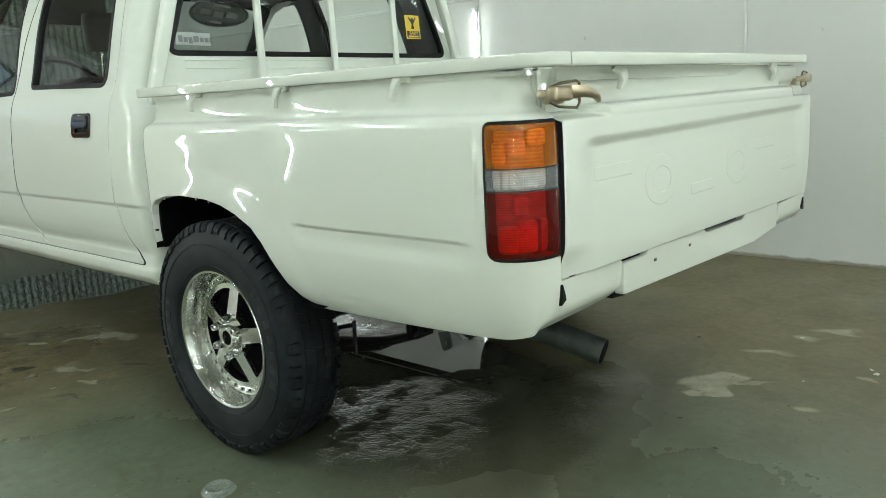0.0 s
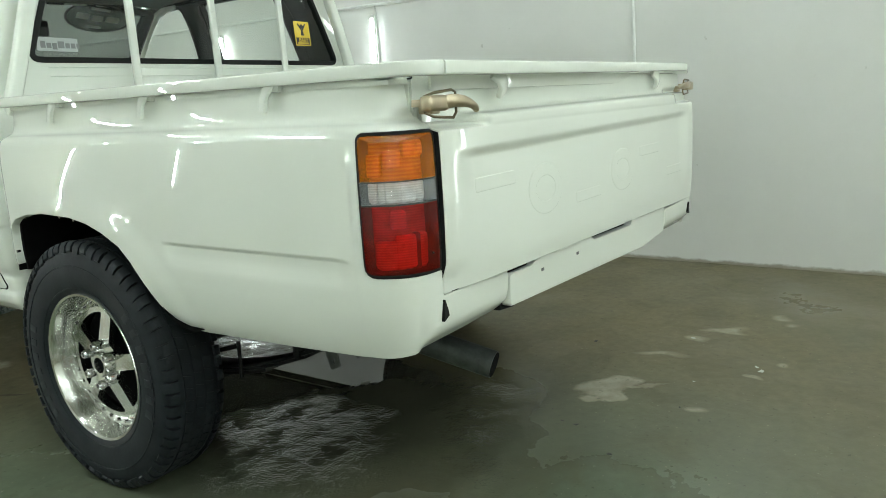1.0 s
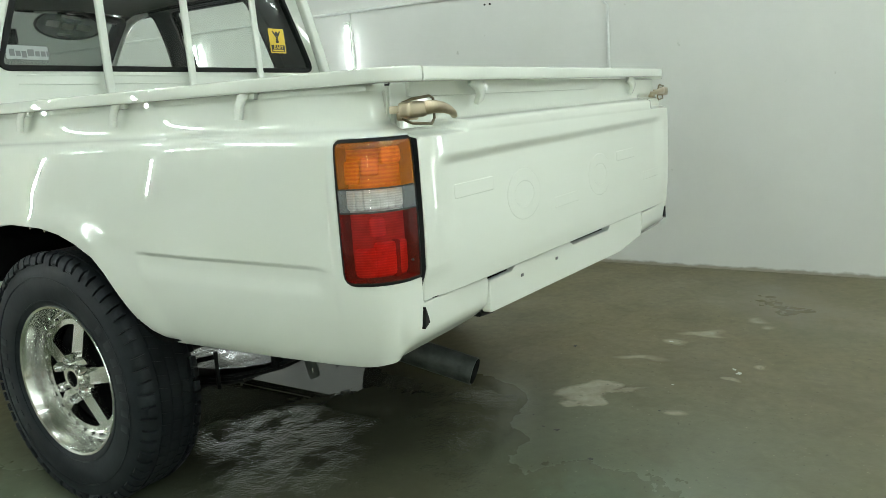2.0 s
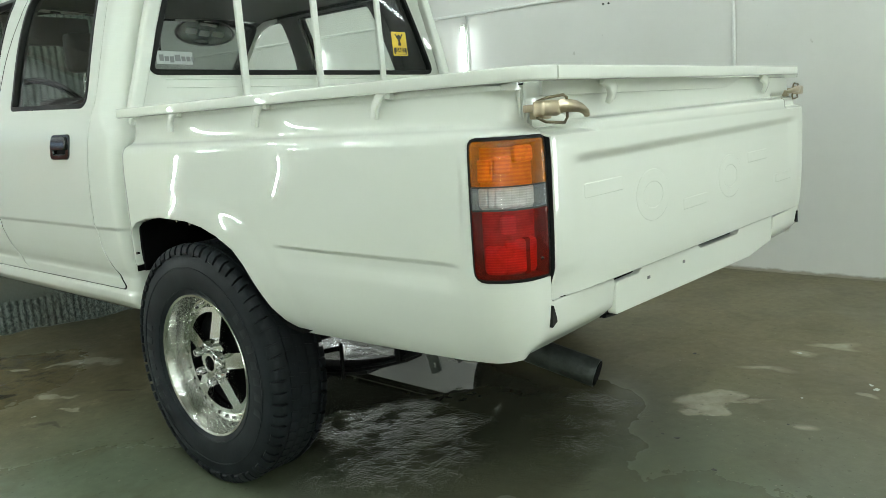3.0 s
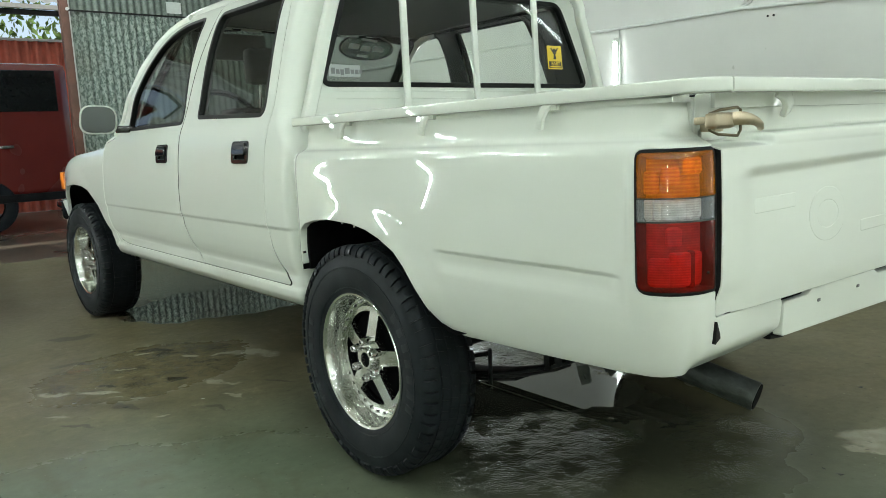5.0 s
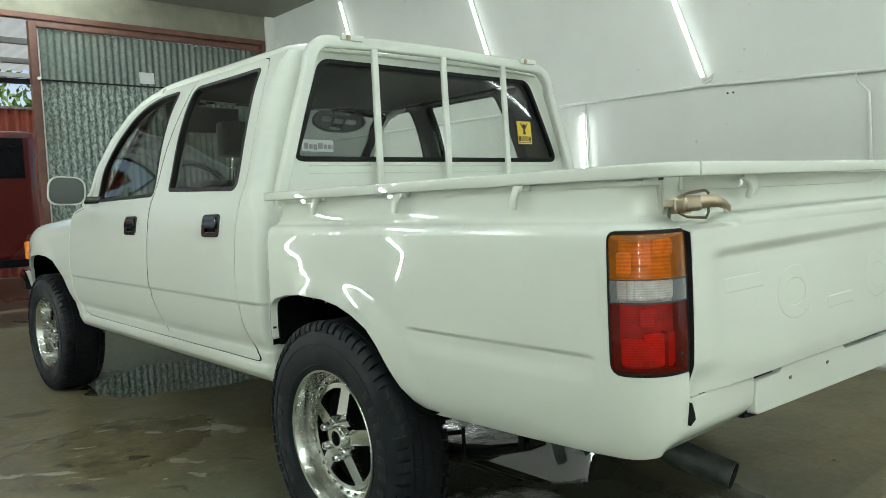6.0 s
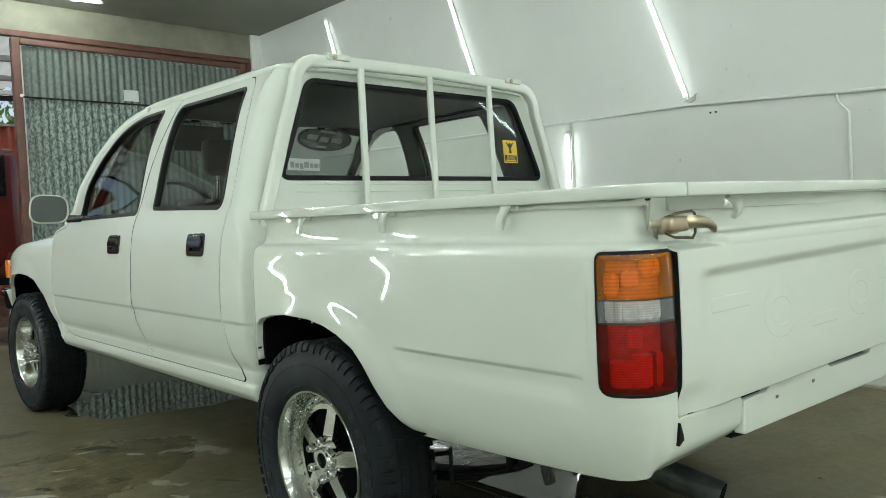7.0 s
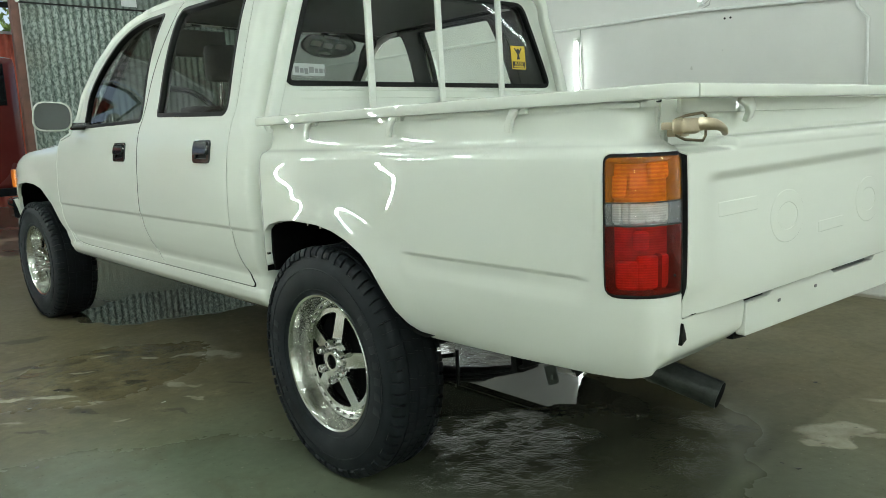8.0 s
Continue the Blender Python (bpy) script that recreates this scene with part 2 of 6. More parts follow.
def paint_material():
    n = Nodes("white_car_paint")
    big, fine = n.noise(1.4, 3), n.noise(60, 4)
    n.set(Base_Color=n.mix(n.ramp(big, (0.35, 0.0), (0.7, 0.5)), (0.70, 0.73, 0.665), (0.665, 0.695, 0.625)))
    n.set(Roughness=n.ramp(fine, (0.3, 0.42), (0.7, 0.5)), Specular_IOR_Level=0.04, Coat_Weight=1.0, Coat_Roughness=0.008, Coat_IOR=1.58)
    n.bump(n.math("ADD", n.noise(5, 2), n.math("MULTIPLY", n.noise(130, 2), 0.02)), 0.03, 0.01)
    return n.mat


def wall_material():
    n = Nodes("white_wall_paint").world_place()
    stain = n.noise(0.9, 6, 0.65)
    streak = n.noise(2.2, 5, 0.6, stretch=(1, 1, 0.22))
    col = n.mix(n.ramp(stain, (0.35, 0.0), (0.75, 1.0)), (0.72, 0.728, 0.695), (0.65, 0.658, 0.625))
    col = n.mix(n.ramp(streak, (0.62, 0.0), (0.85, 0.45)), col, (0.55, 0.56, 0.52))
    g = n.t.nodes.new("ShaderNodeSeparateXYZ")
    n.link(n.geo, g.inputs[0])
    foot = n.math("SUBTRACT", n.math("MULTIPLY", n.noise(9, 5, 0.7), 0.045), g.outputs["Z"])
    col = n.mix(n.ramp(foot, (0.0, 0.0), (0.012, 0.8)), col, (0.24, 0.21, 0.15))
    spots = n.noise(14, 3, 0.5)
    col = n.mix(n.ramp(spots, (0.74, 0.0), (0.78, 0.55)), col, (0.42, 0.42, 0.37))
    n.set(Base_Color=col, Roughness=n.ramp(n.noise(3, 4), (0.3, 0.42), (0.7, 0.6)))
    trowel = n.noise(3.5, 5, 0.55)
    n.bump(n.math("ADD", n.math("MULTIPLY", trowel, 1.0), n.math("MULTIPLY", n.noise(45, 4), 0.10)), 0.16, 0.02)
    return n.mat


def floor_material():
    n = Nodes("wet_concrete").world_place()
    big, mid, fine = n.noise(0.55, 5, 0.6), n.noise(2.6, 6, 0.62), n.noise(28, 5, 0.6)
    warp = n.t.nodes.new("ShaderNodeTexNoise")
    warp.inputs["Scale"].default_value, warp.inputs["Detail"].default_value = 5.0, 5.0
    n.link(n.geo, warp.inputs["Vector"])
    shift = n.t.nodes.new("ShaderNodeVectorMath")
    shift.operation = "MULTIPLY_ADD"
    shift.inputs[1].default_value = (0.26, 0.26, 0.0)
    n.link(warp.outputs["Color"], shift.inputs[0])
    n.link(n.geo, shift.inputs[2])

    calm = n.t.nodes.new("ShaderNodeTexNoise")
    calm.inputs["Scale"].default_value, calm.inputs["Detail"].default_value = 4.0, 1.5
    n.link(n.geo, calm.inputs["Vector"])
    sway = n.t.nodes.new("ShaderNodeVectorMath")
    sway.operation = "MULTIPLY_ADD"
    n.link(n.geo, sway.inputs[2])
    n.link(calm.outputs["Color"], sway.inputs[0])
    sway.inputs[1].default_value = (0.26, 0.26, 0.0)

    def blob(cx, cy, rx, ry, turn=0.0, soft=0.25, crisp=True):
        """An uneven patch round a place on the floor."""
        m = n.t.nodes.new("ShaderNodeMapping")
        m.vector_type = "TEXTURE"
        m.inputs["Location"].default_value = (cx + 0.13, cy + 0.13, 0)
        m.inputs["Rotation"].default_value = (0, 0, radians(turn))
        m.inputs["Scale"].default_value = (rx, ry, 1000)
        length = n.t.nodes.new("ShaderNodeVectorMath")
        length.operation = "LENGTH"
        n.link((shift if crisp else sway).outputs[0], m.inputs[0])
        n.link(m.outputs[0], length.inputs[0])
        return n.ramp(n.math("MULTIPLY", length.outputs["Value"], 0.5), (0.5 * (1 - soft), 1.0), (0.5 * (1 + soft), 0.0))

    def union(*masks):
        out = masks[0]
        for m in masks[1:]:
            out = n.math("MAXIMUM", out, m)
        return out

    dry = union(blob(0.36, 0.135, 0.10, 0.075, -35, 0.12), blob(0.30, 0.10, 0.075, 0.04, -60, 0.12), blob(0.40, 0.03, 0.055, 0.014, -55, 0.25), blob(0.73, 0.09, 0.016, 0.085, 12, 0.4, False), blob(0.965, 0.005, 0.014, 0.03, 20, 0.4, False), blob(1.08, -0.085, 0.012, 0.06, 20, 0.4, False),
                blob(1.354, -0.246, 0.03, 0.04, 30, 0.4, False), blob(1.26, -0.32, 0.03, 0.03, 30, 0.5, False), blob(0.75, -0.265, 0.018, 0.016, 0, 0.3, False), blob(0.666, -0.269, 0.014, 0.014, 0, 0.3, False), blob(0.34, -0.146, 0.02, 0.02, 0, 0.5, False))
    flakes = union(blob(-0.532, 2.417, 0.040, 0.105, 48, 0.16), blob(-0.60, 2.50, 0.018, 0.05, 60, 0.2), blob(-0.838, 2.119, 0.022, 0.050, 48, 0.15), blob(-0.855, 1.93, 0.014, 0.035, 50, 0.2), blob(-0.78, 2.05, 0.014, 0.045, 50, 0.2), blob(-1.089, 2.193, 0.013, 0.022, 40, 0.2), blob(-1.20, 2.35, 0.022, 0.07, 40, 0.25),
                   blob(-0.714, 2.597, 0.014, 0.04, 50, 0.2), blob(-1.30, 2.46, 0.016, 0.07, 40, 0.3), blob(-1.38, 2.20, 0.014, 0.06, 35, 0.3), blob(-0.90, 2.78, 0.013, 0.05, 50, 0.3), blob(-1.083, 1.92, 0.010, 0.025, 40, 0.3), blob(-1.02, 2.62, 0.010, 0.04, 40, 0.3))
    scabs = union(blob(-0.903, 2.296, 0.020, 0.048, 38, 0.2), blob(-1.166, 2.135, 0.018, 0.034, 30, 0.2), blob(-1.05, 3.42, 0.05, 0.10, 60, 0.3), blob(-0.82, 2.79, 0.022, 0.10, 55, 0.25), blob(-1.134, 2.413, 0.014, 0.05, 40, 0.3), blob(-0.946, 1.861, 0.012, 0.05, 40, 0.3), blob(-1.16, 2.90, 0.025, 0.07, 50, 0.3), blob(-0.64, 1.98, 0.014, 0.06, 45, 0.3), blob(-1.36, 2.02, 0.012, 0.05, 35, 0.3))
    far_pool = union(blob(-0.02, 3.62, 0.70, 0.45, 0, 0.05), blob(0.40, 3.48, 0.60, 0.37, 0, 0.05))
    back_film = union(blob(0.15, 4.75, 0.95, 1.5, 0, 0.3, False), blob(-1.75, 4.9, 1.0, 1.6, 0, 0.6, False))
    near_pool = union(blob(-0.15, 0.93, 0.60, 0.73, 0, 0.40, False), blob(0.10, 1.50, 0.42, 0.48, 0, 0.5, False))
    puddle = union(far_pool, near_pool)
    film = union(blob(-1.60, 0.90, 1.30, 1.20, 0, 0.40, False), blob(-0.45, -0.15, 0.75, 0.52, 20, 0.7, False))
    stained = blob(-0.95, 2.55, 0.80, 0.62, 20, 0.6, False)
    ripple = union(blob(-0.34, 0.84, 0.17, 0.20, 35, 0.45), blob(-0.50, 0.67, 0.17, 0.18, 35, 0.9, False), blob(0.19, 1.58, 0.24, 0.22, 0, 0.4), blob(-0.14, 0.30, 0.24, 0.09, 25, 1.0, False), blob(0.16, 0.42, 0.07, 0.12, 0, 1.0, False), blob(-1.187, 2.74, 0.035, 0.05, 0, 0.5), blob(-1.09, 2.2, 0.012, 0.02, 0, 0.4))
    base = n.mix(n.ramp(big, (0.30, 0.0), (0.70, 1.0)), (0.190, 0.158, 0.080), (0.142, 0.144, 0.086))
    base = n.mix(n.ramp(mid, (0.30, 0.0), (0.80, 0.6)), base, (0.215, 0.168, 0.086))
    base = n.mix(n.math("MULTIPLY", film, 0.85), base, (0.122, 0.164, 0.112))
    # wet film, with the far floor's shade mixed into its dark tone
    base = n.mix(n.math("MULTIPLY", back_film, 0.7), base, (0.060, 0.060, 0.045))
    rough_dirt = n.noise(9, 9, 0.68, distort=0.25)
    base = n.mix(stained, base, n.ramp(rough_dirt, (0.36, (0.095, 0.078, 0.038)), (0.48, (0.150, 0.125, 0.064)), (0.58, (0.185, 0.158, 0.084)), (0.64, (0.25, 0.22, 0.13)), (0.67, (0.38, 0.35, 0.25))))
    base = n.mix(n.ramp(fine, (0.3, 0.0), (0.8, 0.35)), base, (0.06, 0.06, 0.045))
    damp = n.ramp(n.noise(0.9, 6, 0.6), (0.30, 0.0), (0.70, 1.0))
    wet = n.math("MAXIMUM", n.math("MULTIPLY", damp, 0.5), n.math("MAXIMUM", puddle, n.math("MULTIPLY", union(film, back_film, stained), 0.58)))
    wet = n.math("MULTIPLY", wet, n.math("SUBTRACT", 1.0, dry), True)
    # near-black water base also stands in for the dark underbody it mirrors
    base = n.mix(n.math("MULTIPLY", puddle, 0.90), base, (0.033, 0.037, 0.026))
    base = n.mix(n.math("MULTIPLY", damp, 0.30), base, (0.11, 0.10, 0.07))
    pale = n.math("MAXIMUM", n.math("MULTIPLY", dry, 0.85), n.math("MULTIPLY", flakes, 0.92))
    base = n.mix(pale, base, n.ramp(fine, (0.3, (0.30, 0.28, 0.20)), (0.7, (0.43, 0.41, 0.33))))
    base = n.mix(n.math("MULTIPLY", scabs, 0.85), base, (0.050, 0.040, 0.026))
    dry_land = n.math("SUBTRACT", 1.0, puddle, True)
    specks = n.ramp(n.noise(75, 2, 0.5), (0.70, 0.0), (0.74, 0.55))
    base = n.mix(n.math("MULTIPLY", specks, dry_land), base, (0.33, 0.31, 0.23))
    pits = n.ramp(n.noise(48, 3, 0.6), (0.30, 0.6), (0.36, 0.0))
    base = n.mix(n.math("MULTIPLY", pits, dry_land), base, (0.045, 0.042, 0.030))
    clouds = n.noise(4.2, 5, 0.6, distort=0.8)
    base = n.mix(n.math("MULTIPLY", n.ramp(clouds, (0.50, 0.0), (0.66, 0.40)), dry_land), base, (0.085, 0.070, 0.036))
    n.set(Base_Color=base, IOR=1.37)
    gloss = n.ramp(wet, (0.0, 0.46), (0.35, 0.34), (0.56, 0.16), (0.76, 0.008))
    gloss = n.math("ADD", gloss, n.math("MULTIPLY", n.math("MULTIPLY", fine, n.math("SUBTRACT", 1.0, wet)), 0.22))
    n.set(Roughness=n.math("MULTIPLY", gloss, n.math("SUBTRACT", 1.0, n.math("MULTIPLY", ripple, 0.8))))
    h = n.math("ADD", n.math("MULTIPLY", mid, 0.35), n.math("MULTIPLY", fine, 0.22))
    h = n.math("ADD", h, n.math("MULTIPLY", n.math("MULTIPLY", rough_dirt, stained), 0.6))
    h = n.math("MULTIPLY", n.math("SUBTRACT", h, 0.28), n.math("SUBTRACT", 1.0, puddle))
    h = n.math("ADD", h, n.math("MULTIPLY", union(dry, flakes), 0.15))
    under = n.bump(h, 0.20, 0.02)
    gusts = n.ramp(n.noise(9, 4, 0.65), (0.40, 0.08), (0.62, 1.0))
    ripple = n.math("MULTIPLY", ripple, gusts)
    n.bump(n.math("MULTIPLY", n.noise(150, 2, 0.6, stretch=(1.0, 0.8, 1.0)), ripple), 0.85, 0.008, under)
    return n.mat


PAINT = paint_material()
WALL = wall_material()
FLOOR = floor_material()
CEIL = plain("grey_ceiling_paint", (0.22, 0.22, 0.185), 0.7, vary=0.10, scale=1.5, bump=0.05)
LINTEL = plain("bare_cement_beam", (0.195, 0.19, 0.142), 0.8, vary=0.25, scale=3, bump=0.2)
# near-black for liners, also standing in for shade in holes and recesses
PIT = plain("recess_black", (0.004, 0.0042, 0.0042), 0.9, vary=0.3, spec=0.05)
# near-black that also stands in for shade inside joints
GAP = plain("dark_gap", (0.012, 0.012, 0.012), 0.8, spec=0.15)
BLACK = plain("black_rubber", (0.008, 0.0085, 0.008), 0.38, vary=0.2, spec=0.15)
TRIM = plain("black_plastic", (0.007, 0.0075, 0.0078), 0.12, vary=0.15, coat=0.35)
TYRE = plain("tyre_rubber", (0.0125, 0.0156, 0.0178), 0.56, vary=0.25, scale=18, bump=0.12, spec=0.15)
TREAD = plain("tyre_lettering", (0.020, 0.0235, 0.0265), 0.55, spec=0.2)
ALLOY = plain("polished_alloy", (0.62, 0.63, 0.59), 0.17, 1.0, vary=0.02, scale=6)
CHROME = plain("chrome", (0.8, 0.8, 0.8), 0.06, 1.0, vary=0.03)
ZINC = plain("yellow_zinc", (0.47, 0.40, 0.29), 0.36, 1.0, vary=0.12, scale=25)
ZINC_DARK = plain("dull_zinc_wire", (0.20, 0.17, 0.11), 0.42, 1.0, vary=0.2, scale=25)
CHASSIS = plain("underbody_black", (0.010, 0.011, 0.011), 0.5, vary=0.35, scale=12, bump=0.2, spec=0.15)
EXHAUST = plain("exhaust_steel", (0.058, 0.066, 0.061), 0.40, 0.6, vary=0.45, scale=26, bump=0.25)
GLASS = pane_material("window_glass", (0.92, 0.95, 0.92))
SMOKED = pane_material("smoked_windscreen_glass", (0.37, 0.40, 0.385))
DARKGLASS = pane_material("tinted_glass", (0.20, 0.22, 0.21))
# base kept dark in place of the dim surroundings the glass should mirror
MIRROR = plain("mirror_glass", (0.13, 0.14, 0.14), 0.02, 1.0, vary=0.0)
SEAT = plain("dark_seat_cloth", (0.022, 0.022, 0.021), 0.85, vary=0.2, scale=40, bump=0.2)
INNER = plain("grey_cabin_plastic", (0.06, 0.06, 0.057), 0.6, vary=0.15)
LINER = plain("headliner_cloth", (0.14, 0.14, 0.13), 0.9, vary=0.08)
AMBER = pane_material("amber_lens", (1.0, 0.40, 0.003), 0.02, (0.24, (1.0, 0.28, 0.002)), ("Z", 0.0066))
RED = pane_material("red_lens", (0.86, 0.026, 0.012), 0.02, (0.20, (0.34, 0.010, 0.006)), ("Z", 0.0045))
CLEAR = pane_material("clear_lens", (0.84, 0.87, 0.87), 0.02, (0.16, (0.82, 0.87, 0.90)), ("Z", 0.0042))
LAMPBACK = plain("lamp_bowl", (0.56, 0.56, 0.55), 0.35, 0.2, vary=0.35, scale=45, bump=0.4)
SILVER = plain("lamp_reflector", (0.86, 0.86, 0.84), 0.3, 0.1, vary=0.2, scale=60, bump=0.4)
DIMCELL = plain("lamp_partition", (0.13, 0.13, 0.13), 0.5, vary=0.2)
RUST = plain("red_oxide_steel", (0.115, 0.048, 0.032), 0.55, vary=0.25, scale=10, bump=0.15)
YELLOW = plain("yellow_sticker", (0.62, 0.43, 0.03), 0.4, vary=0.05)
STICKER = plain("white_sticker", (0.55, 0.58, 0.56), 0.4, vary=0.05)
STRIP = plain("frosted_strip", (0.36, 0.385, 0.375), 0.4, vary=0.08)
STRIP_BAR = plain("grey_print", (0.16, 0.17, 0.168), 0.5)
INK = plain("black_print", (0.02, 0.02, 0.02), 0.5)
ORANGE = plain("orange_lens", (0.80, 0.22, 0.02), 0.2, vary=0.1)
CABLE = plain("grey_cable", (0.50, 0.51, 0.48), 0.5, vary=0.1)
TUBE = glow("lit_tube", (0.89, 1.0, 0.975), TUBE_POWER)
# power held low only to keep the wall glow down
TUBE_EAST = glow("lit_tube_dim", (0.89, 1.0, 0.975), TUBE_SOFT)
# boosted past the plain tubes to lift the doors and the tailgate
TUBE_BRIGHT = glow("lit_tube_bright", (0.89, 1.0, 0.975), 2.5 * TUBE_POWER)
TUBE_MID = glow("lit_tube_mid", (0.89, 1.0, 0.975), 15.0)
# a third of TUBE_POWER, set for stronger reflections
TUBE_THIRD = glow("lit_tube_third", (0.89, 1.0, 0.975), 34.0)
HOUSING = plain("white_housing", (0.75, 0.77, 0.74), 0.4, vary=0.04)
DARKWIN = plain("dark_window", (0.012, 0.014, 0.014), 0.06, vary=0.1)
MAROON = plain("maroon_van_paint", (0.15, 0.020, 0.016), 0.25, vary=0.12, scale=2, coat=0.8)


def zinc_sheet(name, a, b, rust):
    n = Nodes(name)
    flake = n.noise(34, 3, 0.75, stretch=(1.4, 1, 0.8))
    col = n.mix(n.ramp(flake, (0.44, 0.0), (0.56, 1.0)), a, b)
    col = n.mix(n.ramp(n.noise(1.6, 5, 0.6), (0.5, 0.0), (0.8, rust)), col, (0.15, 0.13, 0.09))
    n.set(Base_Color=col, Metallic=0.35, Roughness=n.ramp(flake, (0.3, 0.42), (0.7, 0.6)))
    n.bump(n.noise(20, 4), 0.1, 0.01)
    return n.mat


SHEET_LOW = zinc_sheet("flaked_zinc_sheet", (0.085, 0.118, 0.100), (0.29, 0.34, 0.305), 0.5)
SHEET_TOP = zinc_sheet("dull_zinc_sheet", (0.100, 0.124, 0.106), (0.150, 0.180, 0.158), 0.4)
SHEET_RED = plain("red_painted_sheet", (0.62, 0.17, 0.11), 0.55, vary=0.2, scale=6)
SHEET_ROOF = plain("pale_roof_sheet", (0.62, 0.64, 0.62), 0.5, vary=0.1, scale=4)
t = SHEET_ROOF.node_tree
through_light, blend = t.nodes.new("ShaderNodeBsdfTranslucent"), t.nodes.new("ShaderNodeMixShader")
through_light.inputs[0].default_value = (0.75, 0.78, 0.76, 1)
blend.inputs[0].default_value = 0.75
t.links.new(t.nodes["Principled BSDF"].outputs[0], blend.inputs[1])
t.links.new(through_light.outputs[0], blend.inputs[2])
t.links.new(blend.outputs[0], t.nodes["Material Output"].inputs[0])
LEAF = plain("leaf_green", (0.16, 0.27, 0.06), 0.6, vary=0.4, scale=8)
YARD = plain("yard_concrete", (0.10, 0.085, 0.065), 0.3, vary=0.25, scale=2, bump=0.2)

# ---------------------------------------------------------------- the room
WX, WL, YB, YG, ZC = 2.23, -4.0, -3.4, 6.57, 2.99


def structure(name, bm, mat, label, category, angle=50):
    return tagged(part(name, bm, mat, None, "", angle), label, category, "", "structure")


structure("floor", boxed(WL - 0.2, WX + 0.2, YB - 0.2, YG + 0.2, -0.15, 0.0), FLOOR, "wet brown-grey concrete floor with puddles and pale dry patches", "floor")
structure("ground", boxed(-40, 40, YG + 0.2, 80, -0.15, -0.003), YARD, "grey concrete yard outside the gate", "ground")
structure("wall_east", boxed(WX, WX + 0.2, YB - 0.2, YG + 0.2, 0.0, ZC), WALL, "white painted plaster wall with stains and patches", "wall")
structure("wall_west", boxed(WL - 0.2, WL, YB - 0.2, YG + 0.2, 0.0, ZC), WALL, "white painted plaster wall", "wall")
structure("wall_south", boxed(WL, WX, YB - 0.2, YB, 0.0, ZC), WALL, "white painted plaster wall", "wall")
structure("ceiling", boxed(WL - 0.2, WX + 0.2, YB - 0.2, YG + 0.2, ZC, ZC + 0.15), CEIL, "flat grey painted ceiling", "ceiling")
bm = boxed(WL, WX - 0.004, YG, YG + 0.2, 2.72, ZC)
box(bm, 2.115, WX, YG + 0.01, YG + 0.2, 0.0, 2.72)
box(bm, WL, -3.2, YG + 0.004, YG + 0.2, 0.0, 2.72)
structure("wall_north", bm, LINTEL, "bare cement lintel beam over the gateway", "wall")
structure("trim", boxed(2.125, WX, YG - 0.03, YG + 0.008, 0.0, ZC - 0.002), WALL, "white painted pier beside the gate", "trim")


def tube_light(at, lean, length=1.2, wall="east", lit=None):
    """A bare tube on a slim batten, also used for unseen fill lamps; lean in degrees from upright."""
    ob = thing("tube_light", "lit white tube lamp on a slim batten, seen or added for fill", "lamp", "tube lamps")
    part("batten", boxed(-0.004, 0.012, -0.009, 0.009, -length / 2, length / 2, 0.002), HOUSING, ob)
    part("tube", tube(bmesh.new(), (-0.014, 0, -length / 2 + 0.02), (-0.014, 0, length / 2 - 0.02), 0.0125, n=12), lit or (TUBE_EAST if wall == "east" else TUBE), ob, "glowing white tube")
    for z in (-length / 2, length / 2):
        part("end_cap", boxed(-0.027, 0.0, -0.014, 0.014, z - 0.010, z + 0.010, 0.003), HOUSING, ob)
    turn = {"east": 0, "west": 180, "south": -90}.get(wall, 0)
    ob.matrix_basis = pose(*at, 0, 0, turn) @ pose(0, 0, 0, lean) if wall != "ceiling" else pose(*at, 0, -90, lean)
    return ob


X = WX - 0.014
SL = math.radians(20.2)


def slanted(y, z, length=1.2):
    """An east-wall tube whose lower end is at (y, z)."""
    tube_light((X, y + 0.5 * length * math.sin(SL), z + 0.5 * length * math.cos(SL)), -20.2, length)


for y, z in ((1.585, 1.598), (3.18, 1.60), (4.85, 1.745)):
    slanted(y, z)
for y in (2.475, 3.97):
    tube_light((X, y, 0.90), 0, lit=TUBE_THIRD if y > 3 else TUBE_MID)
tube_light((X, -0.09, 2.06), 28, 1.1, lit=TUBE_THIRD)
tube_light((X, -1.95, 0.90), 0, lit=TUBE_MID)
for y, lit in ((-2.4, None), (4.86, TUBE_BRIGHT), (6.40, TUBE_BRIGHT)):
    tube_light((WL + 0.014, y - 0.06, 2.42), -4, 1.0, "west", lit)
    tube_light((WL + 0.014, y, 0.84), 0, 1.0, "west", lit)
# unseen south-wall tubes, added as fill for the tailgate
for x in (-2.6, -1.1, 0.6):
    tube_light((x, YB + 0.014, 2.15), 20, 1.2, "south", TUBE_BRIGHT if x > 0 else None)
tube_light((-0.13, 6.18, ZC - 0.014), -5, 1.2, "ceiling")
# rows out of view, added to light the room; layout assumed
for y in (-2.6, -1.0, 1.4, 3.4):
    for x in (-3.1, -1.4, 0.4):
        tube_light((x, y, ZC - 0.014), 0, 1.2, "ceiling", TUBE_BRIGHT if (x, y) == (-3.1, 3.4) else None)

# conduit along the wall and its drops
ob = thing("conduit", "thin white painted cable conduit fixed along the wall", "pipe")
part("pipe", sweep(bmesh.new(), [(WX - 0.012, YB, 1.40), (WX - 0.012, 0.0, 1.488), (WX - 0.012, 0.57, 1.506), (WX - 0.012, 1.6, 1.566), (WX - 0.012, 2.7, 1.574), (WX - 0.012, YG - 0.05, 1.60)], bar_section(0.022, 0.018, 0.006)), HOUSING, ob)
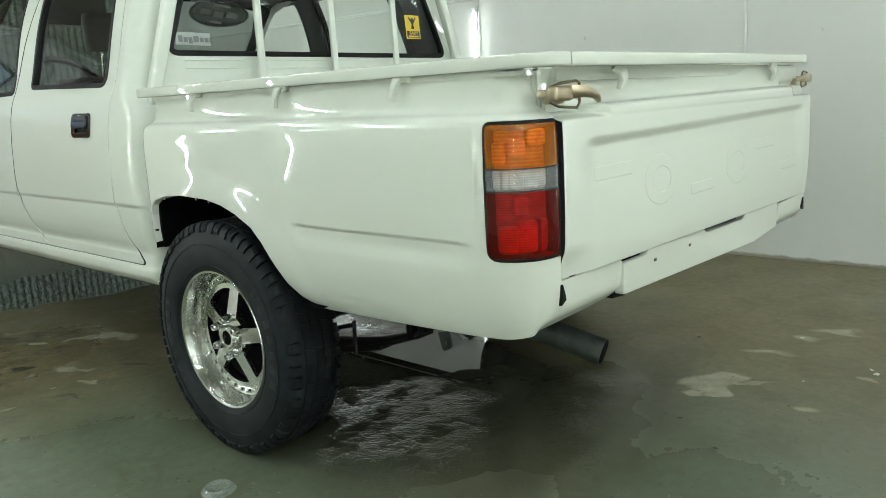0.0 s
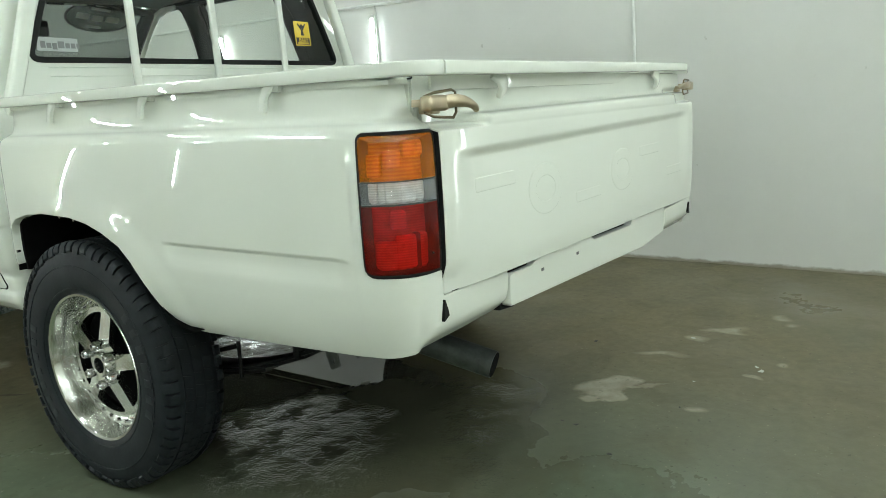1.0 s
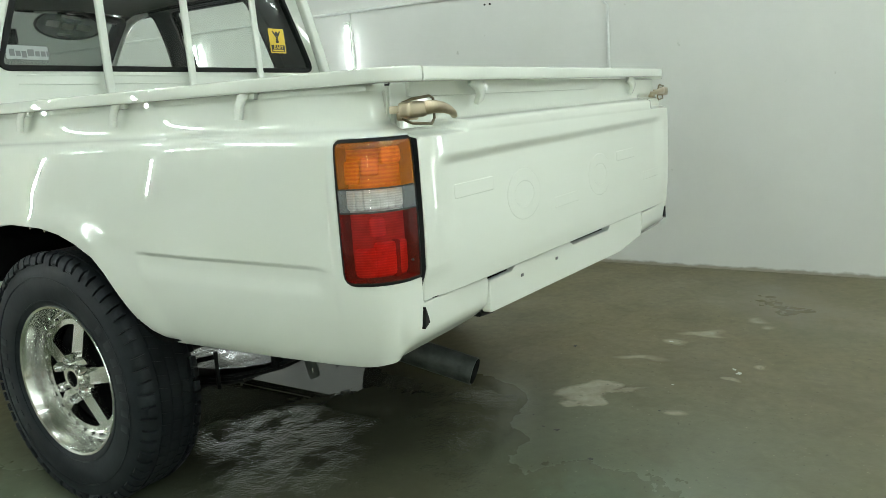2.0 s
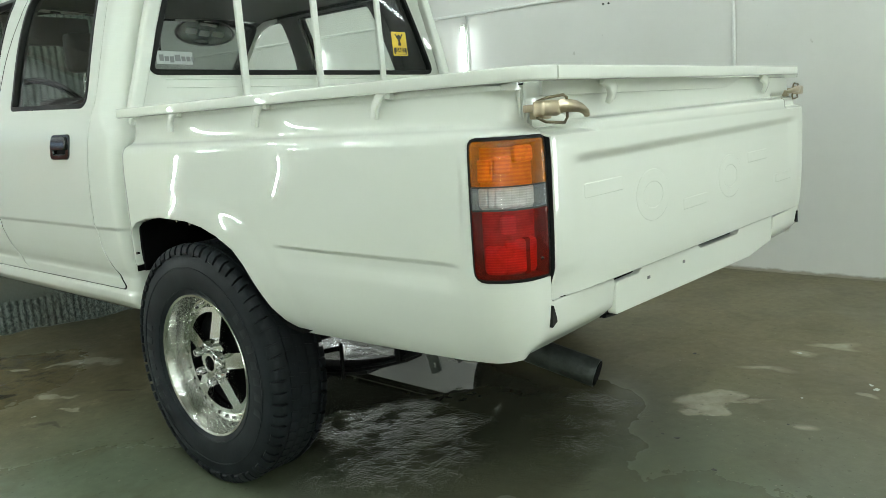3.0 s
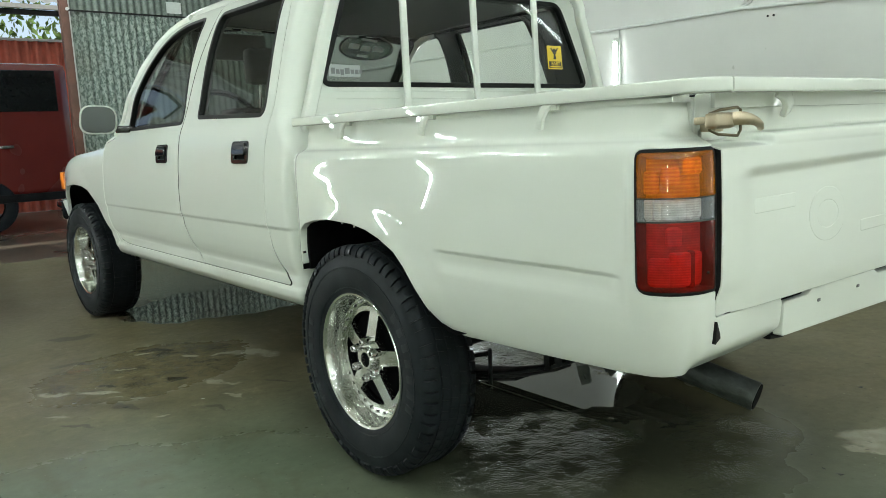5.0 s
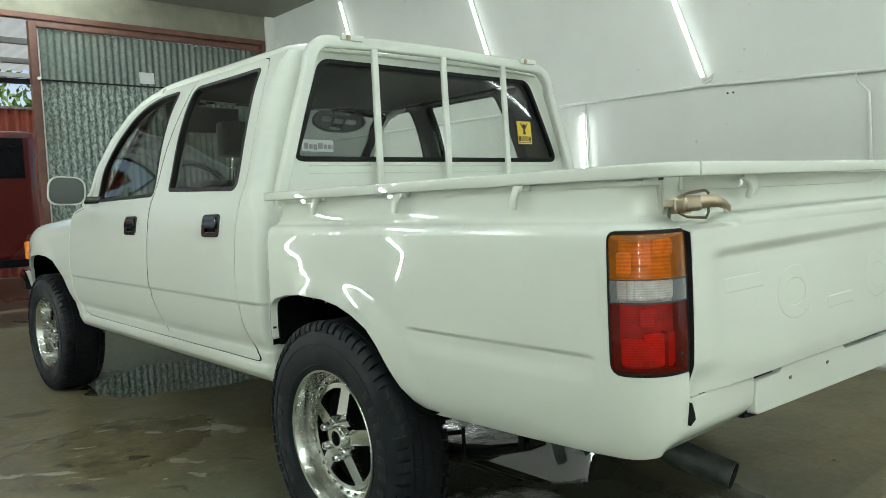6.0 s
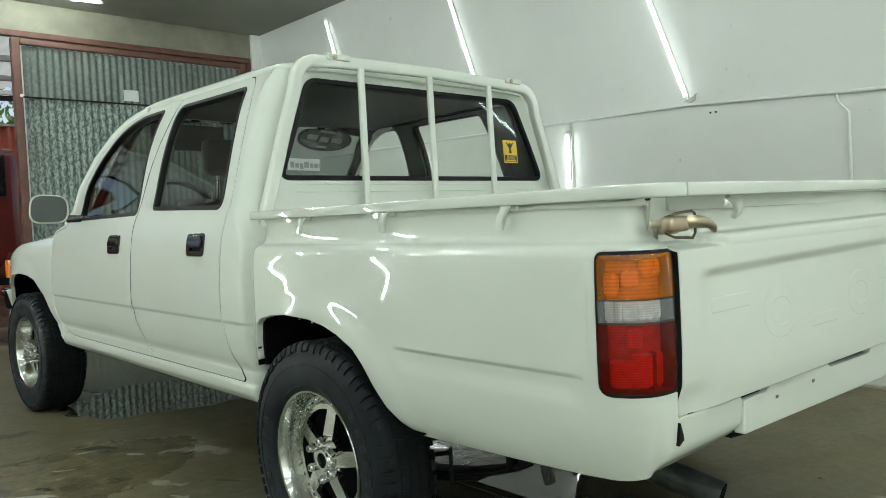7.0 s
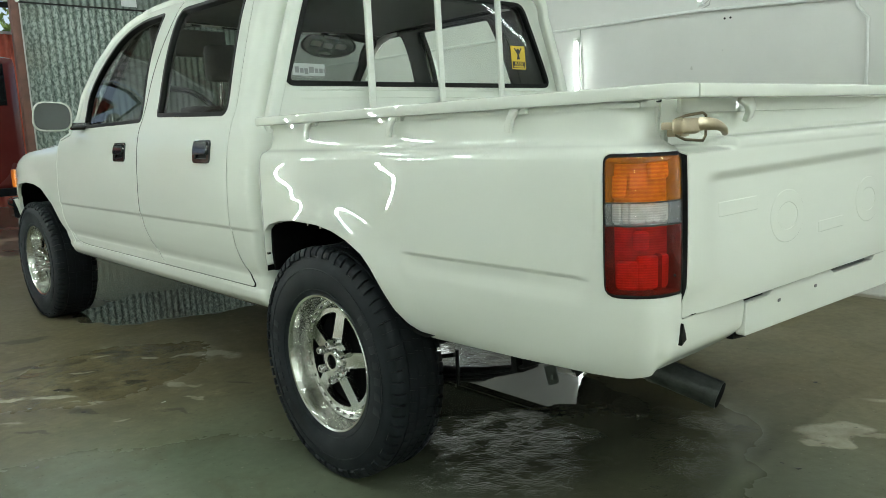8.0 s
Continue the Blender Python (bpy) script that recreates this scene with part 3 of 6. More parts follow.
part("drop_pipe", sweep(bmesh.new(), [(WX - 0.012, 0.765, 1.512), (WX - 0.012, 0.755, 1.47), (WX - 0.012, 0.705, 1.41), (WX - 0.012, 0.70, 1.2), (WX - 0.012, 0.69, 0.35)], ring_section(0.008, 8), up=(1, 0, 0)), HOUSING, ob)
part("cable", sweep(bmesh.new(), [(WX - 0.008, 2.455, 1.575), (WX - 0.008, 2.45, 1.3), (WX - 0.008, 2.445, 0.4)], ring_section(0.005, 6), up=(1, 0, 0)), CABLE, ob)
part("cable", sweep(bmesh.new(), [(WX - 0.008, 1.572, 1.60), (WX - 0.008, 1.535, 1.625), (WX - 0.008, 1.545, 1.59), (WX - 0.008, 1.60, 1.570)], ring_section(0.004, 6), up=(1, 0, 0)), CABLE, ob)
for y in (1.453, 1.419):
    part("screw_hole", tube(bmesh.new(), (WX - 0.004, y, 1.503), (WX + 0.004, y, 1.503), 0.006, n=10), GAP, ob)
ob = thing("ceiling_conduit", "thin white conduit on the ceiling by the lamp", "pipe")
part("pipe", sweep(bmesh.new(), [(0.36, 6.24, ZC - 0.012), (0.50, 5.93, ZC - 0.012), (0.9, 5.1, ZC - 0.012)], ring_section(0.010, 8)), HOUSING, ob)

# ---------------------------------------------------------------- the gate


def corrugated(x0, x1, z0, z1, pitch, depth, y=0.0, thick=0.0015):
    bm = bmesh.new()
    n = int((x1 - x0) / pitch * 8)
    rows = []
    for k in range(n + 1):
        x = x0 + (x1 - x0) * k / n
        d = depth * math.sin(2 * math.pi * (x - x0) / pitch)
        rows.append([bm.verts.new((x, y + d + t, z)) for t in (0, thick) for z in (z0, z1)])
    for a, b in zip(rows, rows[1:]):
        bm.faces.new((a[0], b[0], b[1], a[1]))
        bm.faces.new((a[3], b[3], b[2], a[2]))
        bm.faces.new((a[1], b[1], b[3], a[3]))
        bm.faces.new((a[2], b[2], b[0], a[0]))
    return bm


gate = thing("corrugated_gate", "tall grey corrugated zinc gate leaf in a rust-red steel frame", "gate")
part("lower_sheet", corrugated(-0.07, 2.00, 0.05, 2.19, 0.062, 0.009, YG + 0.05), SHEET_LOW, gate, "flaking grey-green corrugated sheet", 80)
part("upper_sheet", corrugated(-0.07, 2.00, 2.17, 2.62, 0.062, 0.009, YG + 0.04), SHEET_TOP, gate, "dull grey corrugated sheet", 80)
for x in (-0.125, 2.03):
    part("stile", boxed(x - 0.032, x + 0.032, YG - 0.01, YG + 0.07, 0.02, 2.675, 0.006), RUST, gate, "rust-red steel upright")
part("top_rail", boxed(-0.092, 1.997, YG - 0.008, YG + 0.06, 2.625, 2.675, 0.006), RUST, gate, "rust-red steel rail")
part("lap_rail", boxed(-0.092, 1.997, YG + 0.02, YG + 0.036, 2.165, 2.178, 0.003), GAP, gate)
part("paper_card", boxed(0.78, 0.92, YG + 0.024, YG + 0.027, 2.20, 2.305), STICKER, gate, "small pale paper card")
part("sheet_edge", boxed(-0.091, -0.072, YG + 0.030, YG + 0.036, 0.05, 2.62), CABLE, gate)
for x in (0.15, 0.55, 0.95, 1.35, 1.75):
    part("bolt", tube(bmesh.new(), (x, YG + 0.018, 2.606), (x, YG + 0.030, 2.606), 0.0055, n=8), CABLE, gate)
part("bolt", tube(bmesh.new(), (-0.105, YG - 0.025, 2.175), (-0.105, YG - 0.01, 2.175), 0.014), HOUSING, gate)
structure("door_frame", box(boxed(WL + 0.8, 2.115, YG - 0.02, YG + 0.02, 2.685, 2.735, 0.004), 2.068, 2.113, YG - 0.02, YG + 0.02, 0, 2.683), RUST, "rust-red steel door frame", "door frame")

# ---------------------------------------------------------------- the pickup truck
truck = thing("pickup_truck", "creamy white double-cab pickup truck with chrome five-spoke wheels, freshly painted", "pickup truck", at=(0, 0, -0.047))
HALF = 0.845

# -- the load bed: one section carried along the side and round the corner
bed_inset = curve((0.48, 0.085), (0.51, 0.050), (0.54, 0.030), (0.58, 0.016), (0.63, 0.006), (0.70, 0.001), (0.76, 0.0), (0.86, 0.0012), (0.91, 0.0030), (0.930, 0.0050),
                  (0.940, 0.0085), (0.9465, 0.0135), (0.9505, 0.0195), (0.9535, 0.0265), (0.956, 0.0335), (0.960, 0.0400), (0.966, 0.0440), (0.975, 0.0465), (0.99, 0.0490), (1.04, 0.0555))
rear_inset = curve((0.50, 0.085), (0.54, 0.043), (0.565, 0.016), (0.571, 0.0095), (0.576, 0.0065), (0.582, 0.005), (0.60, 0.003), (0.70, 0.001))
CORNER_Y, CORNER_R = 0.113, 0.100
ARC = 0.5 * math.pi * CORNER_R
BED_FRONT = 1.312
STRAIGHT = BED_FRONT - CORNER_Y


def bed_map(u, z):
    d = bed_inset(z)
    if u < STRAIGHT:
        y = BED_FRONT - u
        # the pressed swage line
        k = smooth(0.66, 0.62, y) * smooth(0.125, 0.16, y)
        below = smooth(0.722, 0.713, z) * smooth(0.655, 0.70, z)
        d += 0.0055 * k * below
        # flared arch lip
        r = math.hypot(y - 1.0, z - 0.40)
        d -= 0.006 * smooth(0.44, 0.375, r) * smooth(1.05, 0.9, z)
        # slight waviness of the sheet
        d += 0.0010 * math.sin(8.5 * y + 0.6) * smooth(0.60, 0.74, z) * smooth(0.95, 0.88, z)
        d -= 0.0006 * math.sin(17.0 * y + 26.0 * z) * smooth(0.62, 0.74, z) * smooth(0.95, 0.88, z)
        # front edge turns in
        d += 0.010 * smooth(0.03, 0.0, u)
        return (-(HALF - d), y, z)
    a = (u - STRAIGHT) / CORNER_R
    c, s = math.cos(a), math.sin(a)
    e = 2 / 2.35
    nx, ny = -abs(c) ** e * (1 if c >= 0 else -1), -abs(s) ** e
    k = smooth(STRAIGHT + 0.72 * ARC, STRAIGHT + 0.98 * ARC, u) * smooth(0.70, 0.66, z)
    d = (1 - k) * d + k * rear_inset(z)
    if u > STRAIGHT + ARC:
        over = u - STRAIGHT - ARC
        return (-(HALF - CORNER_R) + over, CORNER_Y - (CORNER_R + 0.008 - d), z)
    return (-(HALF - CORNER_R) + (CORNER_R - d) * nx, CORNER_Y + (CORNER_R + 0.008 - d) * ny, z)


ARCH = [(1.303, 0.66), (1.300, 0.70), (1.285, 0.728), (1.258, 0.746), (1.20, 0.760), (1.12, 0.767), (1.00, 0.762), (0.93, 0.750), (0.87, 0.731), (0.81, 0.702),
        (0.775, 0.668), (0.745, 0.628), (0.715, 0.585), (0.690, 0.552), (0.664, 0.530), (0.63, 0.516), (0.59, 0.512)]
END = STRAIGHT + ARC
TL0, TL1, SEAM = STRAIGHT + 0.012, END + 0.006, END + 0.0125
TLZ0, TLZ1 = 0.686, 0.944


def bed_outline(sill):
    loop = [(0.026, 1.0285), (0.026, 0.982), (0.020, 0.966), (0.006, 0.955), (0.0, 0.94), (0.0, 0.62), (BED_FRONT - 1.303, 0.62)] + [(BED_FRONT - y, z) for y, z in ARCH]
    loop += [(BED_FRONT - 0.33, 0.520), (BED_FRONT - 0.15, 0.529), (STRAIGHT, 0.533), (STRAIGHT + 0.06, 0.536), (END, 0.542), (END + 0.15, 0.543), (END + 0.238, 0.548), (END + 0.250, 0.556), (END + 0.256, sill - 0.01), (END + 0.250, sill), (SEAM + 0.006, sill + 0.003), (SEAM, sill + 0.010), (SEAM, TLZ0)]
    loop += rounded([(SEAM, TLZ0), (TL0, TLZ0 + 0.004), (TL0 - 0.002, TLZ1), (SEAM, TLZ1)], [0, 0.022, 0.014, 0])[1:] + [(SEAM, 1.0285)]
    return loop


fine_z = sorted(set(np.round(np.r_[np.arange(0.49, 0.70, 0.014), np.arange(0.70, 0.73, 0.004), np.arange(0.73, 0.93, 0.016), np.arange(0.93, 0.972, 0.0022), np.arange(0.98, 1.02, 0.012)], 4)))
bed_us = np.r_[np.arange(0.01, STRAIGHT, 0.02), np.arange(STRAIGHT, END, 0.008), np.arange(END + 0.01, END + 0.26, 0.02)]
for flip in (False, True):
    side = skin("bed_side", bed_outline(0.626 if flip else 0.634), bed_map, PAINT, truck, us=bed_us, vs=fine_z, step=0.016, flange=0.02, mirror=flip, label="" if flip else "glossy white load-bed side with a swage line")
    side.location = (0.0, -0.021, -0.012) if flip else (0, 0, 0)
    s = 1 if flip else -1
    # dark strip standing in for the shade between cab and bed
    part("shade_strip", boxed(s * 0.70, s * 0.80, 1.300, 1.306, 0.62, 0.93), GAP, truck)


def tail_light(s):
    """Wrap-round lamp cluster: amber over clear over red, in a black bezel."""
    lamp = part("tail_light", boxed(s * 0.715 - 0.03, s * 0.715 + 0.03, 0.11, 0.14, 0.70, 0.93, 0.004), BLACK, truck, "wrap-round tail lamp in amber, clear and red")
    flip = s > 0
    full = rounded([(TL0 + 0.004, TLZ0 + 0.007), (TL1 + 0.003, TLZ0 + 0.006), (TL1 + 0.003, TLZ1 - 0.005), (TL0 + 0.002, TLZ1 - 0.005)], [0.02, 0.006, 0.006, 0.012])
    hole = rounded([(TL0 + 0.0055, TLZ0 + 0.0095), (TL1 - 0.0005, TLZ0 + 0.0085), (TL1 - 0.0005, TLZ1 - 0.0075), (TL0 + 0.0035, TLZ1 - 0.0075)], [0.016, 0.005, 0.005, 0.010])
    us = np.arange(TL0, TL1, 0.008)
    skin("bezel", full, bed_map, BLACK, lamp, [hole], step=0.008, flange=0.03, offset=0.002, mirror=flip)
    for name, lo, hi, mat in (("red_lens", TLZ0 + 0.012, 0.8185, RED), ("clear_lens", 0.8185, 0.8575, CLEAR), ("amber_lens", 0.8575, TLZ1 - 0.010, AMBER)):
        r = [0.014, 0.004, 0.0, 0.0] if lo < 0.8 else ([0, 0, 0.004, 0.009] if hi > 0.9 else 0.0)
        loop = rounded([(TL0 + 0.006, lo), (TL1 - 0.001, lo - (0.002 if lo < 0.8 else 0)), (TL1 - 0.001, hi), (TL0 + 0.004, hi)], r)
        skin(name, loop, bed_map, mat, lamp, us=us, step=0.008, flange=0.003, lip=0.001, offset=0.002, mirror=flip)

    def back(u, z):
        x, y, _ = bed_map(u, z)
        return (x + 0.022, y + 0.024, z)

    skin("reflector", rounded([(TL0 + 0.012, TLZ0 + 0.012), (TL1 - 0.004, TLZ0 + 0.01), (TL1 - 0.004, TLZ1 - 0.01), (TL0 + 0.01, TLZ1 - 0.01)], 0.01), back, LAMPBACK, lamp, step=0.02, flange=0.002, mirror=flip)
    uvs = TL1 - TL0
    cells = [(0.30, 0.55, 0.882, 0.906, SILVER), (0.04, 0.20, 0.868, 0.900, SILVER), (0.66, 0.96, 0.900, 0.924, SILVER),
             (0.38, 0.58, 0.776, 0.802, SILVER), (0.44, 0.76, 0.705, 0.758, SILVER), (0.84, 0.95, 0.705, 0.758, SILVER), (0.12, 0.40, 0.705, 0.748, SILVER), (0.765, 0.835, 0.70, 0.76, DIMCELL),
             (0.06, 0.13, 0.823, 0.853, SILVER), (0.20, 0.25, 0.823, 0.853, SILVER), (0.31, 0.52, 0.823, 0.853, SILVER), (0.56, 0.66, 0.823, 0.853, SILVER), (0.70, 0.80, 0.823, 0.853, SILVER), (0.84, 0.94, 0.823, 0.853, SILVER)]
    for a, b, lo, hi, mat in cells:
        skin("reflector_cell", rounded([(TL0 + a * uvs, lo), (TL0 + b * uvs, lo), (TL0 + b * uvs, hi), (TL0 + a * uvs, hi)], 0.004), bed_map, mat, lamp, step=0.014, flange=0.010, lip=0.004, offset=-0.019, mirror=flip)
    for lo, hi, c in ((0.8170, 0.8190, EXHAUST), (0.8570, 0.8585, EXHAUST)):
        skin("lens_joint", [(TL0 + 0.006, lo), (TL1 - 0.001, lo), (TL1 - 0.001, hi), (TL0 + 0.006, hi)], bed_map, c, lamp, step=0.01, flange=0.003, lip=0.0006, offset=0.0026, mirror=flip)
    for u, z in ((TL1 - 0.016, 0.727),):
        x, y, _ = bed_map(u, z)
        part("screw", spin(bmesh.new(), [(0.0, 0.0030), (0.002, 0.0026), (0.0025, 0.0)], 10), TRIM, lamp).matrix_basis = pose(x if s < 0 else -x, y, z, 0, 0, 225 if s < 0 else -45) @ pose(0.0035, 0, 0)


tail_light(-1)
tail_light(1)

# -- tailgate
TG = 0.730


gate_edge = curve((0.60, 0.60), (0.90, 0.88), (0.938, 0.920), (0.9455, 0.942), (0.9495, 0.955), (0.953, 0.965), (0.96, 0.98), (1.03, 1.03))


def gate_map(x, z):
    # the fold under the rail climbs towards the far side
    lift = (0.010 + 0.012 * (x + TG) / (2 * TG)) * smooth(-0.63, -0.57, x) * smooth(0.935, 0.944, z)
    d = 0.010 + bed_inset(gate_edge(z - lift)) - 0.002
    soft = smooth(-0.69, -0.60, x) * smooth(0.69, 0.60, x) * smooth(0.908, 0.884, z - 0.010 * x) * min(1.0, max(0.0, (z - 0.66) / 0.20))
    d += 0.009 * soft
    # hollows for the latches
    for s in (-1, 1):
        d += 0.030 * smooth(0.935, 0.945, z) * smooth(0.18, 0.15, abs(x - s * 0.735)) * smooth(0.99, 0.955, z) * 0.9
    d += 0.0085 * smooth(0.705, 0.665, z) * smooth(-0.60, -0.71, x)
    # hangs a little askew
    return (x, CORNER_Y - CORNER_R - 0.008 - 0.019 + d - 0.016 * (x + TG), z)


outline = rounded([(-TG + 0.003, 0.6435), (TG - 0.003, 0.6235), (TG - 0.003, 1.0285), (-TG + 0.003, 1.0285)], 0.006)
gate_z = sorted({z for z in fine_z if 0.6 < z < 0.875 or z > 0.918} | set(np.round(np.r_[np.arange(0.876, 0.918, 0.003), np.arange(0.9731, 0.990, 0.0022)], 4)))
tailgate = skin("tailgate", outline, gate_map, PAINT, truck, us=np.arange(-0.72, 0.73, 0.016), vs=gate_z, step=0.016, flange=0.03, edge=GAP, label="glossy white tailgate with faint raised maker's marks")
part("tailgate_inner", boxed(-0.70, 0.70, 0.055, 0.062, 0.66, 1.02), PAINT, tailgate)
for s in (-1, 1):
    part("gap_strip", boxed(s * 0.7325 - 0.0055, s * 0.7325 + 0.0055, 0.016, 0.034, 0.690, 0.938), GAP, truck)
    part("corner_filler", boxed(s * 0.7325 - 0.0042, s * 0.7325 + 0.0042, 0.046, 0.066, 0.940, 1.026), PAINT, truck)
    part("gap_strip", boxed(s * 0.7300 - 0.0016, s * 0.7300 + 0.0016, 0.0205, 0.034, 0.650, 0.690), GAP, truck)


def emboss(shapes):
    """Low raised shapes on the tailgate."""
    for loop, holes in shapes:
        skin("raised_mark", loop, gate_map, PAINT, tailgate, holes, step=0.02, flange=0.003, lip=0.003, offset=0.0008)


def oval(cx, cz, a, b, n=28):
    return [(cx + a * math.cos(t), cz + b * math.sin(t)) for t in np.linspace(0, 2 * math.pi, n, endpoint=False)]


mz = lambda x: 0.782 - 0.012 * x
marks = []
for x in (-0.54, 0.33):
    marks.append((rounded([(x - 0.075, mz(x) + 0.05), (x + 0.075, mz(x) + 0.05), (x + 0.075, mz(x) + 0.026), (x - 0.075, mz(x) + 0.026)], 0.003), ()))
for x in (-0.33, 0.12):
    marks.append((oval(x, mz(x), 0.078, 0.054), [oval(x, mz(x), 0.048, 0.030)]))
for x in (-0.105, 0.55):
    marks.append((rounded([(x - 0.07, mz(x) - 0.05), (x + 0.07, mz(x) - 0.05), (x + 0.07, mz(x) - 0.028), (x - 0.07, mz(x) - 0.028)], 0.003), ()))
emboss(marks)

# -- rails round the bed, with their brackets
rail_sec = bar_section(0.054, 0.025, 0.0042, 3)
for s in (-1, 1):
    pts = [(s * 0.793, 1.335, 1.040), (s * 0.793, 1.15, 1.040), (s * 0.791, 0.70, 1.041), (s * 0.788, 0.25, 1.042), (s * 0.786, 0.10, 1.042)]
    pts += [(s * (0.7455 + 0.040 * math.cos(a)), 0.040 - 0.044 * math.sin(a), 1.042) for a in np.linspace(0.1, 1.57, 9)]
    if s > 0:
        pts = [(x, y + 0.028 * smooth(0.5, 0.1, y), z) for x, y, z in pts]
    rail = part("side_rail", sweep(bmesh.new(), pts, rail_sec), PAINT, truck, "white steel rail along the bed side", 35)
    for y in (1.075, 0.715, 0.335):
        bm = sweep(bmesh.new(), [(s * 0.800, y - 0.016, 1.034), (s * 0.811, y - 0.008, 1.022), (s * 0.813, y, 1.006), (s * 0.812, y + 0.006, 0.984)], bar_section(0.017, 0.011, 0.003), up=(s, 0, 0))
        box(bm, min(s * 0.790, s * 0.806), max(s * 0.790, s * 0.806), y - 0.034, y - 0.004, 1.018, 1.031, 0.003)
        part("rail_bracket", bm, PAINT, rail)
pts = [(x, -0.004 + 0.014 * (x + 0.74), 1.042 + 0.009 * (x + 0.74) / 1.48) for x in np.linspace(-0.7435, 0.722, 12)]
rail = part("tailgate_rail", sweep(bmesh.new(), pts, [(x, y) for x, y in rail_sec]), PAINT, tailgate, "white steel rail along the tailgate top", 35)
part("rail_flange", boxed(-0.70, 0.70, 0.030, 0.038, 1.006, 1.034, 0.002), PAINT, tailgate)
for x in (-0.49, 0.46):
    bm = sweep(bmesh.new(), [(x - 0.020, 0.012, 1.036), (x - 0.006, 0.004, 1.024), (x + 0.004, 0.004, 1.010), (x + 0.012, 0.014, 0.992)], bar_section(0.030, 0.012, 0.004), up=(0, -1, 0))
    part("rail_bracket", bm, PAINT, tailgate)


def latch(s):
    """Over-centre tailgate latch: base, wire loop and curved handle."""
    ob = part("tailgate_latch", boxed(s * 0.742 - 0.006, s * 0.742 + 0.006, 0.000, 0.030, 0.978, 0.991, 0.003), ZINC, truck, "yellow-zinc over-centre tailgate latch")
    ob.location = (-0.017, 0, 0) if s < 0 else (0.006, 0, 0.006)
    bm = boxed(min(s * 0.760, s * 0.702), max(s * 0.760, s * 0.702), -0.020, 0.004, 0.970, 0.997, 0.007)
    part("latch_barrel", bm, ZINC, ob, "", 60)
    bm = bmesh.new()
    rise = 0.55 if s > 0 else 0.0
    top = [(s * x, y, z + rise * (0.987 - z)) for x, y, z in ((0.712, -0.014, 0.985), (0.700, -0.020, 0.986), (0.682, -0.024, 0.986), (0.660, -0.025, 0.984), (0.638, -0.023, 0.980), (0.614, -0.017, 0.973), (0.602, -0.012, 0.967))]
    widths = (0.022, 0.023, 0.022, 0.020, 0.018, 0.015, 0.009)
    rows = []
    for (x, y, z), w in zip(top, widths):
        rows.append([bm.verts.new(p) for p in ((x, y, z - w / 2), (x, y - 0.005, z - w / 4), (x, y - 0.006, z + w / 4), (x, y, z + w / 2), (x, y + 0.006, z + w / 3), (x, y + 0.006, z - w / 3))])
    for a, b in zip(rows, rows[1:]):
        for j in range(6):
            bm.faces.new((a[j], a[(j + 1) % 6], b[(j + 1) % 6], b[j]))
    bm.faces.new(rows[0])
    bm.faces.new(rows[-1][::-1])
    bmesh.ops.recalc_face_normals(bm, faces=bm.faces)
    part("latch_handle", bm, ZINC, ob, "", 60)
    loop = [(s * x, y, z) for x, y, z in ((0.752, -0.002, 0.996), (0.735, -0.010, 1.001), (0.684, -0.012, 1.005), (0.672, -0.012, 1.001), (0.668, -0.010, 0.966), (0.678, -0.010, 0.957), (0.735, -0.008, 0.961), (0.752, -0.002, 0.968))]
    part("wire_loop", sweep(bmesh.new(), loop, ring_section(0.0026, 8), up=(0, 1, 0), closed=True), ZINC_DARK, ob)
    part("keeper", boxed(s * 0.700 - 0.014, s * 0.700 + 0.014, 0.010, 0.040, 0.965, 0.985, 0.004), ZINC, ob)


latch(-1)
latch(1)

# -- rear bumper: painted corner pieces and a middle plate
for s in (-1, 1):
    tri = [(s * 0.7335, 0.634), (s * 0.7245, 0.612), (s * 0.7225, 0.602), (s * 0.739, 0.594)]
    bm = bmesh.new()
    a = [bm.verts.new((x, 0.0015, z)) for x, z in tri]
    b = [bm.verts.new((x, 0.03, z)) for x, z in tri]
    bm.faces.new(a)
    bm.faces.new(b[::-1])
    for i in range(4):
        bm.faces.new((a[i], b[i], b[(i + 1) % 4], a[(i + 1) % 4]))
    bmesh.ops.recalc_face_normals(bm, faces=bm.faces)
    part("corner_plug", bm, BLACK, truck, "black plastic corner plug").location = (0, -0.020, -0.030) if s > 0 else (0, 0, 0)
seam = lambda x: 0.6335 - 0.0137 * x
loop = rounded([(-0.480, seam(-0.480) - 0.019), (-0.484, 0.5575), (0.30, 0.534), (0.485, 0.550), (0.487, seam(0.487) - 0.005), (0.225, seam(0.225)), (0.205, seam(0.2) - 0.021), (-0.045, seam(-0.045) - 0.019), (-0.075, seam(-0.075) - 0.004), (-0.36, seam(-0.36) - 0.004), (-0.385, seam(-0.385) - 0.019)], 0.006)
bumper = skin("bumper_plate", loop, lambda x, z: (x, 0.0055 - 0.016 * (x + 0.48), z), PAINT, truck, step=0.025, flange=0.02, label="white painted rear bumper plate")
for x in (-0.338, -0.152):
    part("bolt_hole", boxed(x - 0.006, x + 0.006, 0.0035 - 0.016 * (x + 0.48), 0.004, 0.600, 0.607, 0.0015), DIMCELL, bumper)
# black backing boxes put the shade of the slots into colour
for x0, x1 in ((-0.487, -0.382), (-0.062, 0.212)):
    part("slot_backing", boxed(x0, x1, 0.018, 0.034, 0.600, 0.655), PIT, bumper)
part("bumper_beam", boxed(-0.70, 0.70, 0.035, 0.12, 0.57, 0.65), GAP, truck)
